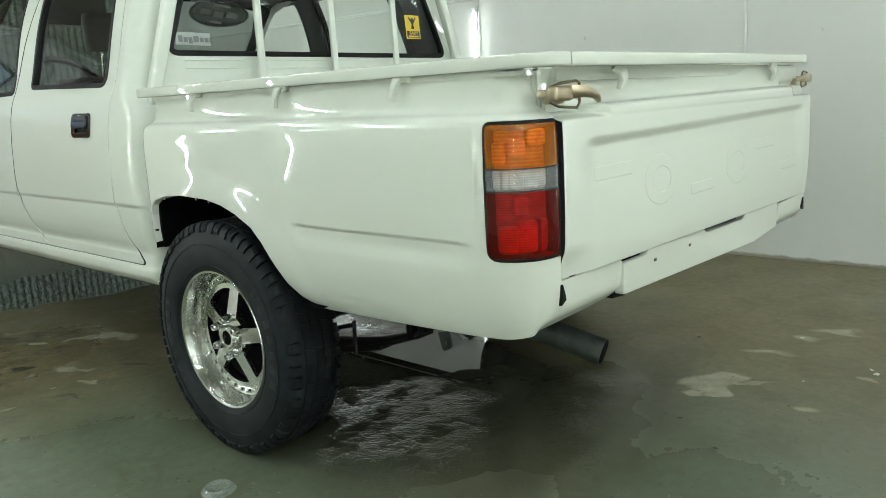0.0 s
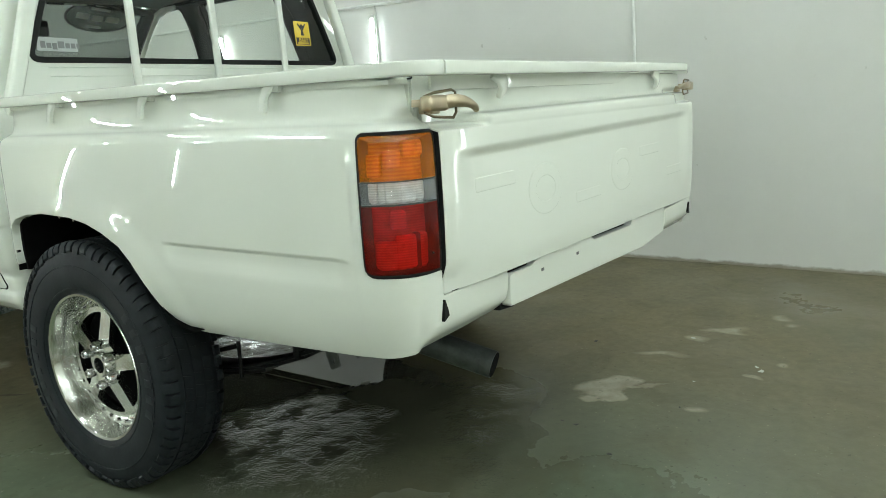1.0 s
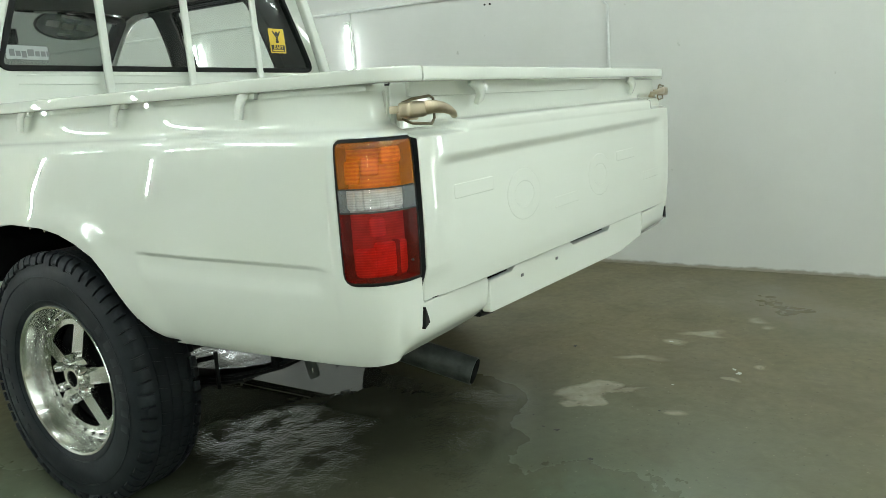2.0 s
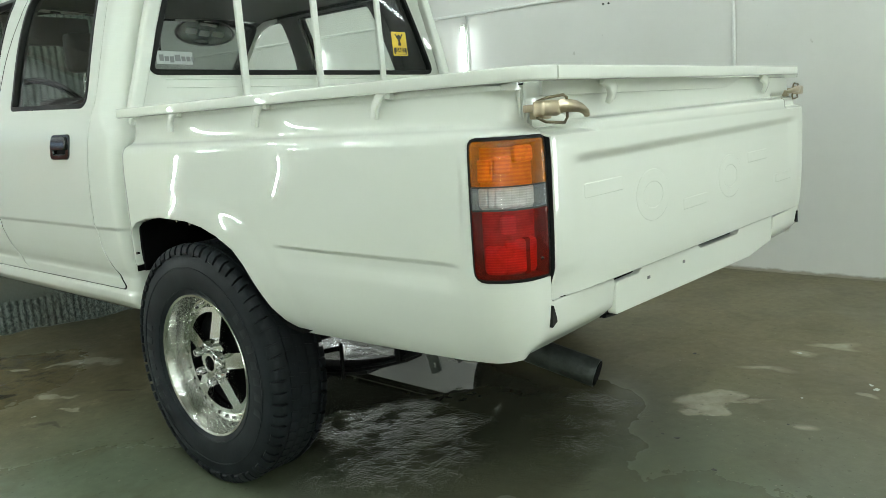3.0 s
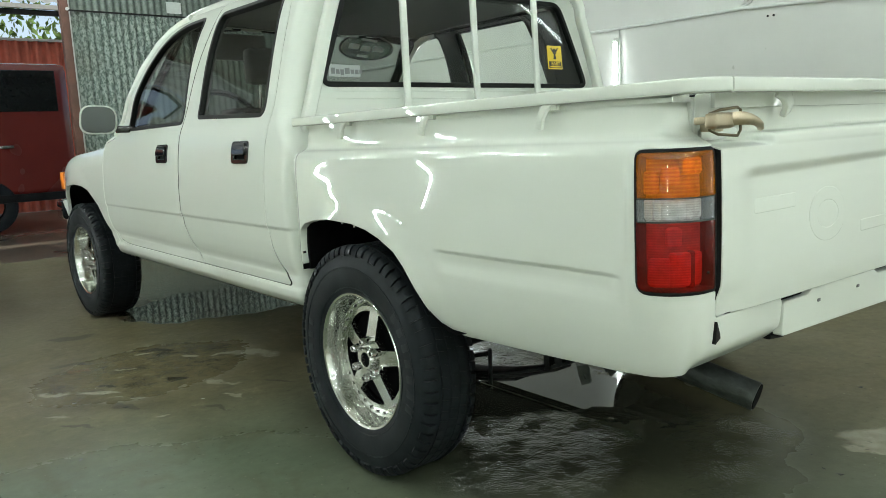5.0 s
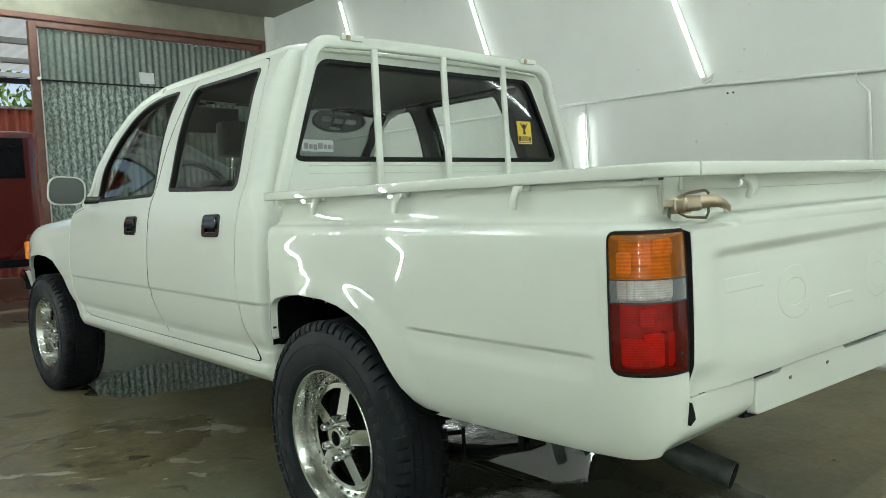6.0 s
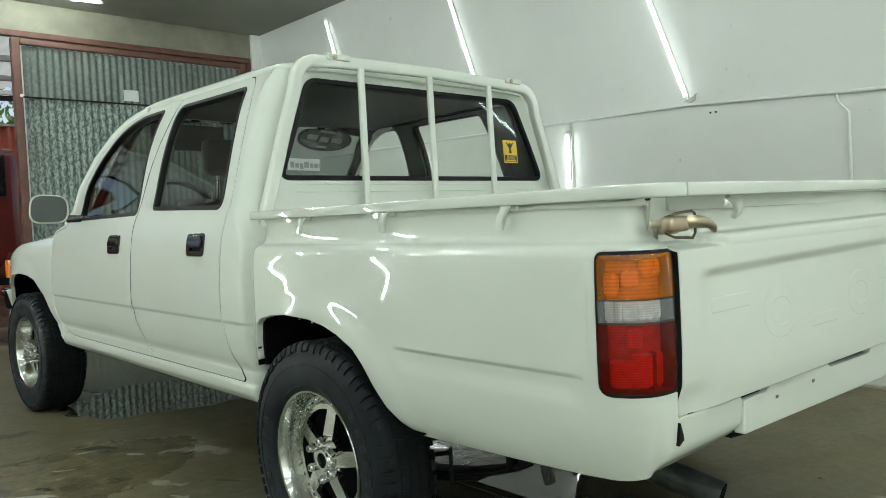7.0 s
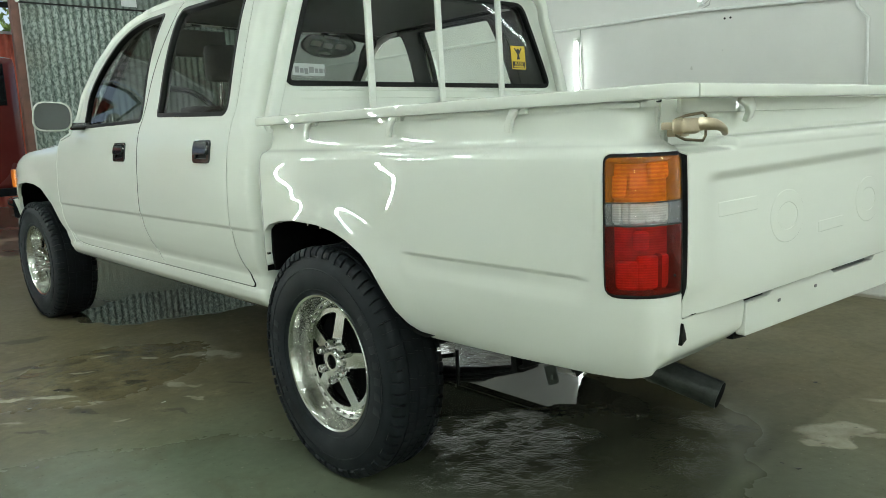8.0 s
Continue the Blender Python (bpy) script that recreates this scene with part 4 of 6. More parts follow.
part("tow_bracket", sweep(bmesh.new(), [(-0.49, 0.04, 0.550), (-0.44, 0.038, 0.545), (-0.38, 0.05, 0.552)], bar_section(0.024, 0.010, 0.003)), CHASSIS, truck)

# -- bed floor, inner walls and bulkhead
part("bed_floor", boxed(-0.55, 0.55, 0.07, 1.285, 0.60, 0.625), PAINT, truck)
# added plate: darkens the bed's underside as the puddle mirrors it
part("underside_plate", boxed(-0.70, 0.70, 0.075, 1.28, 0.586, 0.597), CHASSIS, truck, "black plate under the bed")
for s in (-1, 1):
    x0, x1 = sorted((s * 0.552, s * 0.726))
    part("bed_floor", boxed(x0, x1, 0.07, 0.56, 0.60, 0.625), PAINT, truck)
    tub = boxed(x0, x1, 0.56, 1.285, 0.785, 0.80)
    box(tub, min(s * 0.545, s * 0.553), max(s * 0.545, s * 0.553), 0.56, 1.285, 0.626, 0.80)
    box(tub, x0, x1, 0.552, 0.559, 0.626, 0.80)
    part("wheel_tub", tub, PAINT, truck)
for s in (-1, 1):
    part("bed_inner_side", boxed(s * 0.735 - 0.008, s * 0.735 + 0.008, 0.05, 1.29, 0.80, 1.022), PAINT, truck)
    part("bed_top_flange", boxed(min(s * 0.743, s * 0.797), max(s * 0.743, s * 0.797), 0.05, 1.29, 1.018, 1.026), PAINT, truck)
part("bed_bulkhead", boxed(-0.735, 0.735, 1.285, 1.305, 0.80, 1.03), PAINT, truck)

# -- wheel housing (dark) and arch liner
def wheel_housing(s, arch, outer, inner, low):
    bm = bmesh.new()
    rows = [[bm.verts.new((s * x, y, z)) for x in (outer, inner)] for y, z in arch]
    for a, b in zip(rows, rows[1:]):
        bm.faces.new((a[0], a[1], b[1], b[0]))
    foot = [bm.verts.new((s * inner, y, min(low, z))) for y, z in arch]
    for i in range(len(arch) - 1):
        bm.faces.new((rows[i][1], foot[i], foot[i + 1], rows[i + 1][1]))
    part("wheel_housing", bm, PIT, truck, "dark wheel housing")


for s in (-1, 1):
    wheel_housing(s, [(1.308, 0.60)] + [(y + 0.004, z + 0.010) for y, z in ARCH], 0.832, 0.56, 0.56)
    wheel_housing(s, [(3.30, 0.56), (3.35, 0.62), (3.41, 0.675), (3.49, 0.738), (3.60, 0.795), (3.70, 0.818), (3.87, 0.828), (4.05, 0.812), (4.17, 0.778), (4.27, 0.715), (4.33, 0.64)], 0.80, 0.52, 0.45)
liner = part("arch_liner", boxed(-0.826, -0.56, 1.272, 1.280, 0.604, 0.745, 0.002), PIT, truck, "black plastic arch liner")
for y, z in ((1.29, 0.655), (1.22, 0.750), (1.06, 0.757), (1.00, 0.752)):
    part("liner_clip", tube(bmesh.new(), (-0.838, y, z), (-0.830, y, z), 0.004, n=8), CHROME, truck)

# -- cab: one section with belt line, glasshouse and rear corner
cab_inset = curve((0.44, 0.10), (0.462, 0.060), (0.475, 0.040), (0.488, 0.028), (0.500, 0.021), (0.520, 0.019), (0.530, 0.0235), (0.534, 0.0245), (0.562, 0.0240), (0.570, 0.0255), (0.578, 0.0245), (0.60, 0.0165), (0.63, 0.0100), (0.67, 0.006), (0.712, 0.005), (0.722, 0.0),
                  (0.78, 0.0), (0.88, 0.005), (0.96, 0.014), (1.01, 0.025), (1.05, 0.038), (1.08, 0.052), (1.12, 0.066), (1.20, 0.090), (1.30, 0.122), (1.40, 0.158), (1.455, 0.184), (1.49, 0.204), (1.53, 0.234))
cab_back = curve((0.45, 1.335), (0.93, 1.335), (0.97, 1.343), (1.00, 1.364), (1.03, 1.396), (1.07, 1.420), (1.12, 1.430), (1.25, 1.438), (1.50, 1.464), (1.53, 1.470))
CR = 0.055


def half_at(y, z):
    d = cab_inset(z)
    d -= 0.03 * smooth(1.6, 2.7, y) * smooth(1.05, 1.35, z)
    d += 0.07 * smooth(3.75, 4.5, y) ** 2
    # flared front arch lip
    r = math.hypot(y - 3.87, z - 0.40)
    d -= 0.006 * smooth(0.52, 0.42, r) * (1 if y > 3.2 else 0)
    return HALF - d


def side_map(y, z):
    return (-half_at(y, z), y, z)


def cab_map(p, z):
    """p is y along the side; below 1.5 it is drawn to the back edge, below 1.40 round the corner, below 1.32 along the back."""
    yb, w = cab_back(z), HALF - cab_inset(z)
    if p >= 1.5:
        return (-half_at(p, z), p, z)
    if p >= 1.40:
        return (-w, yb + CR + (p - 1.40) / 0.10 * (1.5 - yb - CR), z)
    if p >= 1.32:
        a = (1.40 - p) / 0.08 * math.pi / 2
        e = 2 / 2.3
        return (-(w - CR) - CR * max(0.0, math.cos(a)) ** e, yb + CR - CR * math.sin(a) ** e, z)
    return (-(w - CR) + (1.32 - p), yb, z)


def back_x(z):
    return HALF - cab_inset(z) - CR - 0.032


def back_map(x, z):
    return (x, cab_back(z), z)


rear_door = [(1.510, 0.72), (1.492, 0.65), (1.462, 0.59), (1.430, 0.553), (1.420, 0.542), (1.432, 0.536), (2.080, 0.536), (2.105, 0.540), (2.135, 0.556), (2.185, 0.612), (2.235, 0.68), (2.250, 0.74),
             (2.250, 0.86), (2.252, 0.95), (2.262, 1.035), (2.262, 1.09), (2.215, 1.24), (2.155, 1.40), (2.135, 1.50), (2.128, 1.516), (1.66, 1.516), (1.60, 1.508), (1.565, 1.47), (1.540, 1.39), (1.515, 1.17), (1.508, 1.06), (1.512, 0.92)]
front_door = [(2.261, 0.74), (2.246, 0.68), (2.196, 0.612), (2.146, 0.556), (2.116, 0.540), (2.090, 0.536), (2.98, 0.536), (3.09, 0.540), (3.17, 0.554), (3.245, 0.595), (3.275, 0.66), (3.285, 0.76), (3.284, 0.90), (3.278, 0.97), (3.262, 1.015), (3.12, 1.040),
              (3.03, 1.110), (2.975, 1.215), (2.82, 1.342), (2.675, 1.446), (2.57, 1.492), (2.45, 1.513), (2.35, 1.516), (2.139, 1.516), (2.146, 1.50), (2.166, 1.40), (2.226, 1.24), (2.273, 1.09), (2.273, 1.035), (2.263, 0.95), (2.261, 0.86)]
rear_win = rounded([(1.566, 1.074), (2.125, 1.092), (2.110, 1.476), (1.618, 1.474)], [0.03, 0.016, 0.035, 0.02])
front_win = rounded([(2.284, 1.078), (2.955, 1.074), (2.925, 1.200), (2.785, 1.318), (2.645, 1.416), (2.55, 1.457), (2.43, 1.478), (2.255, 1.480)], [0.015, 0.03, 0.10, 0.12, 0.12, 0.1, 0.1, 0.02])
cab_z = sorted(set(np.round(np.r_[np.arange(0.456, 0.56, 0.006), np.arange(0.56, 0.65, 0.007), np.arange(0.65, 0.70, 0.02), np.arange(0.70, 0.735, 0.005), np.arange(0.74, 1.0, 0.03), np.arange(1.0, 1.12, 0.012), np.arange(1.12, 1.52, 0.03)], 4)))

forward = lambda y: y + 0.15 * smooth(3.25, 2.3, y)

for flip in (False, True):
    for name, loop, win, hy, hz in (("rear_door", rear_door, rear_win, 1.690, 0.957), ("front_door", front_door, front_win, 2.445, 0.960)):
        hand = rounded([(hy - 0.064, hz - 0.036), (hy + 0.060, hz - 0.036), (hy + 0.060, hz + 0.034), (hy - 0.064, hz + 0.034)], 0.016)
        if flip:
            win, loop = [(forward(y), z + 0.020) for y, z in win], [(forward(y), z) for y, z in loop]
            hy = forward(hy)
            hand = [(forward(y), z) for y, z in hand]
        door = skin(name, rounded(loop, 0.012, 3), side_map, PAINT, truck, [grown(win, 0.006), grown(hand, -0.012)], vs=cab_z, step=0.024, flange=0.02, lip=0.0016, mirror=flip, edge=GAP, label="" if flip else "white door with black handle and black window seal")
        # black backing that gives the door gaps their shade by colour
        skin("gap_backing", grown(loop, 0.014), side_map, BLACK, door, [grown(loop, -0.022)], step=0.03, flange=0.002, lip=0.001, offset=-0.012, mirror=flip)
        skin("window_seal", grown(win, 0.006), side_map, BLACK, door, [grown(win, -0.004)], step=0.03, flange=0.02, offset=0.002, mirror=flip)
        skin("window_glass", grown(win, 0.0), side_map, GLASS, door, step=0.05, flange=0.003, lip=0.001, offset=-0.010, mirror=flip)
        handle = skin("door_handle", hand, side_map, TRIM, door, [rounded([(hy - 0.046, hz - 0.026), (hy + 0.044, hz - 0.026), (hy + 0.044, hz - 0.004), (hy - 0.046, hz - 0.004)], 0.008)], step=0.016, flange=0.012, offset=0.004, mirror=flip, label="" if flip else "black plastic pull handle")
        skin("handle_cup", rounded([(hy - 0.058, hz - 0.032), (hy + 0.054, hz - 0.032), (hy + 0.054, hz + 0.03), (hy - 0.058, hz + 0.03)], 0.01), side_map, GAP, handle, step=0.03, flange=0.003, offset=-0.008, mirror=flip)
        skin("handle_flap", rounded([(hy - 0.050, hz - 0.008), (hy + 0.048, hz - 0.008), (hy + 0.046, hz + 0.026), (hy - 0.048, hz + 0.026)], 0.010), lambda y, z: (side_map(y, z)[0] - 0.07 * (hz + 0.026 - z), y, z), TRIM, handle, step=0.016, flange=0.008, offset=0.009, mirror=flip)

# cab body: sills and pillars in one pressing, the back with its window in another
cab_loop = [(3.26, 0.458), (1.5, 0.454), (1.285, 0.456), (1.285, 1.524), (2.42, 1.524), (2.50, 1.521), (2.59, 1.506), (2.70, 1.458), (2.845, 1.356), (2.998, 1.226), (3.052, 1.118), (3.13, 1.056), (3.262, 1.026), (3.285, 0.99), (3.292, 0.80),
            (3.283, 0.66), (3.253, 0.588), (3.19, 0.538), (3.22, 0.505)]
back_loop = [(-back_x(z), z) for z in [*np.arange(0.60, 1.51, 0.05), 1.524]] + [(back_x(z), z) for z in [1.524, *np.arange(1.50, 0.59, -0.05)]]
back_win = rounded([(-0.650, 1.160), (0.642, 1.160), (0.508, 1.490), (-0.515, 1.490)], [0.035, 0.035, 0.04, 0.04], 6)
both_doors = [[(y, max(z, 0.5315)) for y, z in grown(rounded(loop, 0.012, 3), 0.0058)] for loop in (rear_door, front_door)]
for flip in (False, True):
    skin("cab_side", [(forward(y) if flip and y > 2.3 else y, z) for y, z in cab_loop], cab_map, PAINT, truck, [[(forward(y) if flip else y, z) for y, z in h] for h in both_doors], us=np.r_[np.arange(1.29, 1.5, 0.008), np.arange(1.5, 3.3, 0.03)], vs=cab_z, step=0.02, flange=0.03, lip=0.0016, mirror=flip, edge=GAP, label="" if flip else "white cab pressing with sill and pillars")
    inner_loop = [(3.22, 0.55), (1.52, 0.55), (1.52, 1.512), (2.48, 1.512), (2.62, 1.482), (2.84, 1.352), (3.00, 1.222), (3.08, 1.10), (3.20, 1.04)]
    skin("cabin_trim", inner_loop, side_map, INNER, truck, [grown([(forward(y), z + 0.020) if flip else (y, z) for y, z in w], 0.014) for w in (rear_win, front_win)], step=0.05, flange=0.01, offset=-0.026, mirror=flip)
cab_rear = skin("cab_back", back_loop, back_map, PAINT, truck, [grown(back_win, 0.004)], vs=[z for z in cab_z if z > 0.6], step=0.024, flange=0.02, lip=0.002, label="white back panel of the cab")
for z in (1.115, 1.140):
    for x0, x1 in ((-0.60, -0.345), (-0.30, -0.02), (0.02, 0.30), (0.345, 0.60)):
        part("pressed_line", sweep(bmesh.new(), [(x0, cab_back(z) + 0.0015, z), (x0 + 0.01, cab_back(z), z), (x1 - 0.01, cab_back(z), z), (x1, cab_back(z) + 0.0015, z)], ring_section(0.0026, 6)), PAINT, cab_rear)
seal = skin("window_seal", grown(back_win, 0.005), back_map, BLACK, cab_rear, [grown(back_win, -0.006)], step=0.025, flange=0.02, offset=0.006, label="thick black rubber window seal")
skin("rear_glass", grown(back_win, -0.004), back_map, GLASS, cab_rear, step=0.05, flange=0.003, lip=0.001, offset=-0.003)
skin("cabin_trim", [(-0.66, 0.75), (0.66, 0.75), (0.52, 1.515), (-0.52, 1.515)], lambda x, z: (x, cab_back(z) + 0.035, z), INNER, truck, [grown(back_win, -0.006)], step=0.06, flange=0.01)


def roof_map(t, y):
    a = t * math.pi / 2
    w = half_at(min(max(y, 1.5), 2.7), 1.522) + 0.003
    if y < 1.527:
        w -= 0.070 * (1 - math.sqrt(max(0.0, 1 - ((1.527 - y) / 0.0702) ** 2)))
    edge = roof_edge(y)
    rise = roof_rise(y)
    if y < 1.60:
        rise *= max(0.0, 1 - ((1.60 - y) / 0.145) ** 2.6) ** 0.5 if y > 1.455 else 0
    e = 0.72
    return (math.copysign(abs(math.sin(a)) ** e, a) * w, y, edge + rise * max(0.0, math.cos(a)) ** e)


roof_edge = curve((1.4, 1.516), (2.40, 1.517), (2.50, 1.514), (2.60, 1.497), (2.72, 1.444))
roof_rise = curve((1.4, 0.060), (1.7, 0.070), (2.2, 0.072), (2.5, 0.064), (2.70, 0.050))
skin("roof", [(-1, 1.457), (1, 1.457), (1, 2.57), (0.5, 2.66), (0, 2.69), (-0.5, 2.66), (-1, 2.57)], roof_map, PAINT, truck, us=np.r_[np.arange(-0.99, -0.7, 0.012), np.arange(-0.7, 0.7, 0.05), np.arange(0.7, 1.0, 0.012)],
     vs=np.r_[np.arange(1.458, 1.62, 0.008), np.arange(1.62, 2.70, 0.05)], step=0.03, flange=0.01, lip=0.001, label="white cab roof")
skin("headliner", [(-0.97, 1.49), (0.97, 1.49), (0.97, 2.55), (0, 2.65), (-0.97, 2.55)], roof_map, LINER, truck, step=0.08, flange=0.004, offset=-0.032)
for s in (-1, 1):
    pts = [(s * half_at(y, z) - s * 0.008, y, z) for y, z in ((2.44, 1.508), (2.54, 1.498), (2.62, 1.479), (2.72, 1.434), (2.86, 1.335), (3.005, 1.212), (3.06, 1.115), (3.13, 1.055))]
    part("front_pillar", sweep(bmesh.new(), pts, bar_section(0.034, 0.034, 0.014), up=(s, 0, 0)), PAINT, truck)


def screen_map(s, t):
    low, top = Vector((0.735 * s, 3.30 - 0.19 * s * s, 1.035)), Vector((0.64 * s, 2.68 - 0.08 * s * s, 1.560 - 0.070 * s * s))
    p = low.lerp(top, t)
    p.z += 0.02 * math.sin(math.pi * t)
    return p


frame_loop = rounded([(-1, 0), (1, 0), (1, 1), (-1, 1)], 0.06)
screen = skin("windscreen", grown(frame_loop, -0.03), screen_map, SMOKED, truck, step=0.1, flange=0.003, lip=0.001, label="tinted windscreen glass")
skin("window_seal", frame_loop, screen_map, BLACK, screen, [grown(frame_loop, -0.06)], step=0.05, flange=0.01, offset=0.003)

# oval mark, pale strip and yellow notice on the glass: plain shapes, one word
ring = [(1.0 * math.cos(t), 1.0 * math.sin(t)) for t in np.linspace(0, 2 * math.pi, 40, endpoint=False)]
mark_at = (0.62, 0.86)
around = lambda k: [(mark_at[0] + 0.225 * k * x, mark_at[1] + 0.125 * k * y) for x, y in ring]
mark = skin("oval_transfer", around(1.0), screen_map, DARKGLASS, screen, step=0.05, flange=0.001, lip=0.0005, offset=-0.008, label="dark oval transfer with plain grey bars")
skin("mark_ring", around(1.03), screen_map, INNER, mark, [around(0.95)], step=0.05, flange=0.001, lip=0.0005, offset=-0.010)
for a, b, c in ((-0.15, -0.06, 0.0), (-0.04, 0.04, -0.008), (0.06, 0.15, 0.0), (-0.07, 0.07, 0.075), (-0.05, 0.05, -0.085)):
    k = 0.025 if abs(c) < 0.05 else 0.010
    skin("mark_bar", rounded([(mark_at[0] + a, mark_at[1] + c - k), (mark_at[0] + b, mark_at[1] + c - k), (mark_at[0] + b, mark_at[1] + c + k), (mark_at[0] + a, mark_at[1] + c + k)], 0.01), screen_map, CABLE, mark, step=0.05, flange=0.001, lip=0.0005, offset=-0.012)


def glass_map(x, z):
    x, y, z = back_map(x, z)
    return (x, y + 0.0005, z)


strip = skin("pale_transfer", rounded([(-0.622, 1.186), (-0.500, 1.184), (-0.497, 1.222), (-0.616, 1.224)], 0.003), glass_map, STRIP, cab_rear, step=0.03, flange=0.0008, lip=0.0004, offset=0.001, label="pale strip transfer with grey bars")
for x0, x1, z0, z1 in ((-0.611, -0.597, 1.194, 1.213), (-0.593, -0.580, 1.194, 1.208), (-0.576, -0.563, 1.190, 1.208), (-0.559, -0.541, 1.194, 1.213), (-0.537, -0.524, 1.194, 1.208), (-0.520, -0.507, 1.194, 1.208), (-0.503, -0.494, 1.194, 1.208)):
    skin("mark_bar", [(x0, z0), (x1, z0), (x1, z1), (x0, z1)], glass_map, STRIP_BAR, strip, step=0.03, flange=0.0006, lip=0.0003, offset=0.0018)
notice = skin("yellow_notice", rounded([(0.418, 1.228), (0.503, 1.228), (0.503, 1.322), (0.418, 1.322)], 0.004), glass_map, YELLOW, cab_rear, step=0.03, flange=0.0008, lip=0.0004, offset=0.001, label="square yellow notice with black print")
skin("notice_band", [(0.424, 1.233), (0.497, 1.233), (0.497, 1.259), (0.424, 1.259)], glass_map, INK, notice, step=0.03, flange=0.0006, lip=0.0003, offset=0.0016)
skin("notice_bar", [(0.430, 1.2355), (0.490, 1.2355), (0.490, 1.2405), (0.430, 1.2405)], glass_map, YELLOW, notice, step=0.03, flange=0.0006, lip=0.0003, offset=0.0022)
for loop in (oval(0.4605, 1.303, 0.0085, 0.0085, 12), [(0.452, 1.268), (0.469, 1.268), (0.464, 1.292), (0.457, 1.292)], [(0.437, 1.312), (0.443, 1.314), (0.462, 1.290), (0.457, 1.286)], [(0.484, 1.312), (0.478, 1.314), (0.459, 1.290), (0.464, 1.286)]):
    skin("notice_shape", loop, glass_map, INK, notice, step=0.03, flange=0.0006, lip=0.0003, offset=0.0016)


def lettering(body, size, at, mat, parent, turn=(90, 0, 0)):
    cu = bpy.data.curves.new("word", "FONT")
    cu.body, cu.size, cu.extrude, cu.align_x, cu.align_y = body, size, 0.0003, "CENTER", "CENTER"
    tmp = new("word", cu)
    me = bpy.data.meshes.new_from_object(tmp.evaluated_get(bpy.context.evaluated_depsgraph_get()))
    bpy.data.objects.remove(tmp)
    ob = new("word", me)
    me.materials.clear()
    me.materials.append(mat)
    ob.parent = parent
    ob.matrix_basis = pose(*at, *turn)
    return ob


lettering("BABY", 0.022, (0.4605, cab_back(1.25) - 0.0035, 1.2495), YELLOW, notice)

# -- hoop and bars behind the cab
hoop_side = [(0.738, 1.388, 0.99), (0.722, 1.390, 1.06), (0.694, 1.392, 1.14), (0.642, 1.398, 1.30), (0.592, 1.404, 1.440)]
hoop_bend = [(0.592 - 0.085 + 0.082 * math.cos(a), 1.402 + 0.004 * a, 1.450 + 0.092 * math.sin(a)) for a in np.linspace(0.15, 1.45, 8)]
half_hoop = hoop_side + hoop_bend + [(0.33, 1.408, 1.549)]
pts = [(-x - 0.010, y, z) for x, y, z in half_hoop] + [(0.0, 1.408, 1.553)] + [(x - 0.010, y, z - 0.004) for x, y, z in half_hoop[::-1]]
hoop = part("cab_hoop", sweep(bmesh.new(), pts, bar_section(0.040, 0.034, 0.009, 4), up=(0, 1, 0)), PAINT, truck, "white tubular hoop round the cab's rear window", 60)
for x in (-0.322, 0.0, 0.322):
    part("hoop_bar", sweep(bmesh.new(), [(x - 0.019, 1.386, 0.99), (x - 0.019, 1.390, 1.10), (x * 0.985 - 0.019, 1.400, 1.535)], bar_section(0.027, 0.014, 0.005), up=(0, 1, 0)), PAINT, hoop)
for s in (-1, 1):
    tab = part("hoop_tab", boxed(s * 0.435 - 0.045, s * 0.435 + 0.045, 1.380, 1.410, 1.548, 1.568, 0.005), PAINT, hoop)
    part("bolt", spin(bmesh.new(), [(0.0, 0.009), (-0.004, 0.009), (-0.007, 0.005), (-0.008, 0.0)], 12), ZINC, tab).matrix_basis = pose(s * 0.435 - 0.02, 1.380, 1.556, 0, 0, 90)

# -- front wings, bonnet and nose
wing_top = curve((3.2, 1.015), (3.6, 0.992), (4.0, 0.968), (4.25, 0.932), (4.40, 0.885))


def wing_map(y, v):
    top = wing_top(y)
    z = v if v < 0.74 else (0.74 + (min(v, 1.0) - 0.74) * (top - 0.74) / 0.26)
    d = 0.0
    if v > 0.90:
        d = 0.055 * (1 - math.sqrt(max(0.0, 1 - ((min(v, 1.0) - 0.90) / 0.10) ** 2)))
    if v > 1.0:
        d, z = d + (v - 1.0), z + 0.22 * (v - 1.0)
    return (-(half_at(y, min(z, 0.98)) - d), y, z)


wing = [(3.300, 1.05), (3.294, 0.97), (3.300, 0.80), (3.291, 0.66), (3.261, 0.584), (3.205, 0.538), (3.235, 0.505), (3.300, 0.552), (3.345, 0.610), (3.400, 0.665), (3.480, 0.728), (3.590, 0.784), (3.700, 0.806), (3.87, 0.816), (4.05, 0.802),
        (4.14, 0.774), (4.205, 0.718), (4.24, 0.64), (4.248, 0.56), (4.32, 0.56), (4.355, 0.70), (4.365, 0.90), (4.355, 1.05)]
for flip in (False, True):
    skin("front_wing", wing, wing_map, PAINT, truck, vs=np.r_[np.arange(0.52, 0.88, 0.024), np.arange(0.89, 1.05, 0.01)], step=0.026, flange=0.02, mirror=flip)
    s = 1 if flip else -1
    part("corner_lamp", boxed(min(s * 0.70, s * 0.795), max(s * 0.70, s * 0.795), 4.34, 4.41, 0.760, 0.868, 0.012), ORANGE, truck, "" if flip else "orange corner lamp")
    part("headlamp", boxed(min(s * 0.44, s * 0.68), max(s * 0.44, s * 0.68), 4.39, 4.46, 0.760, 0.868, 0.012), SILVER, truck)
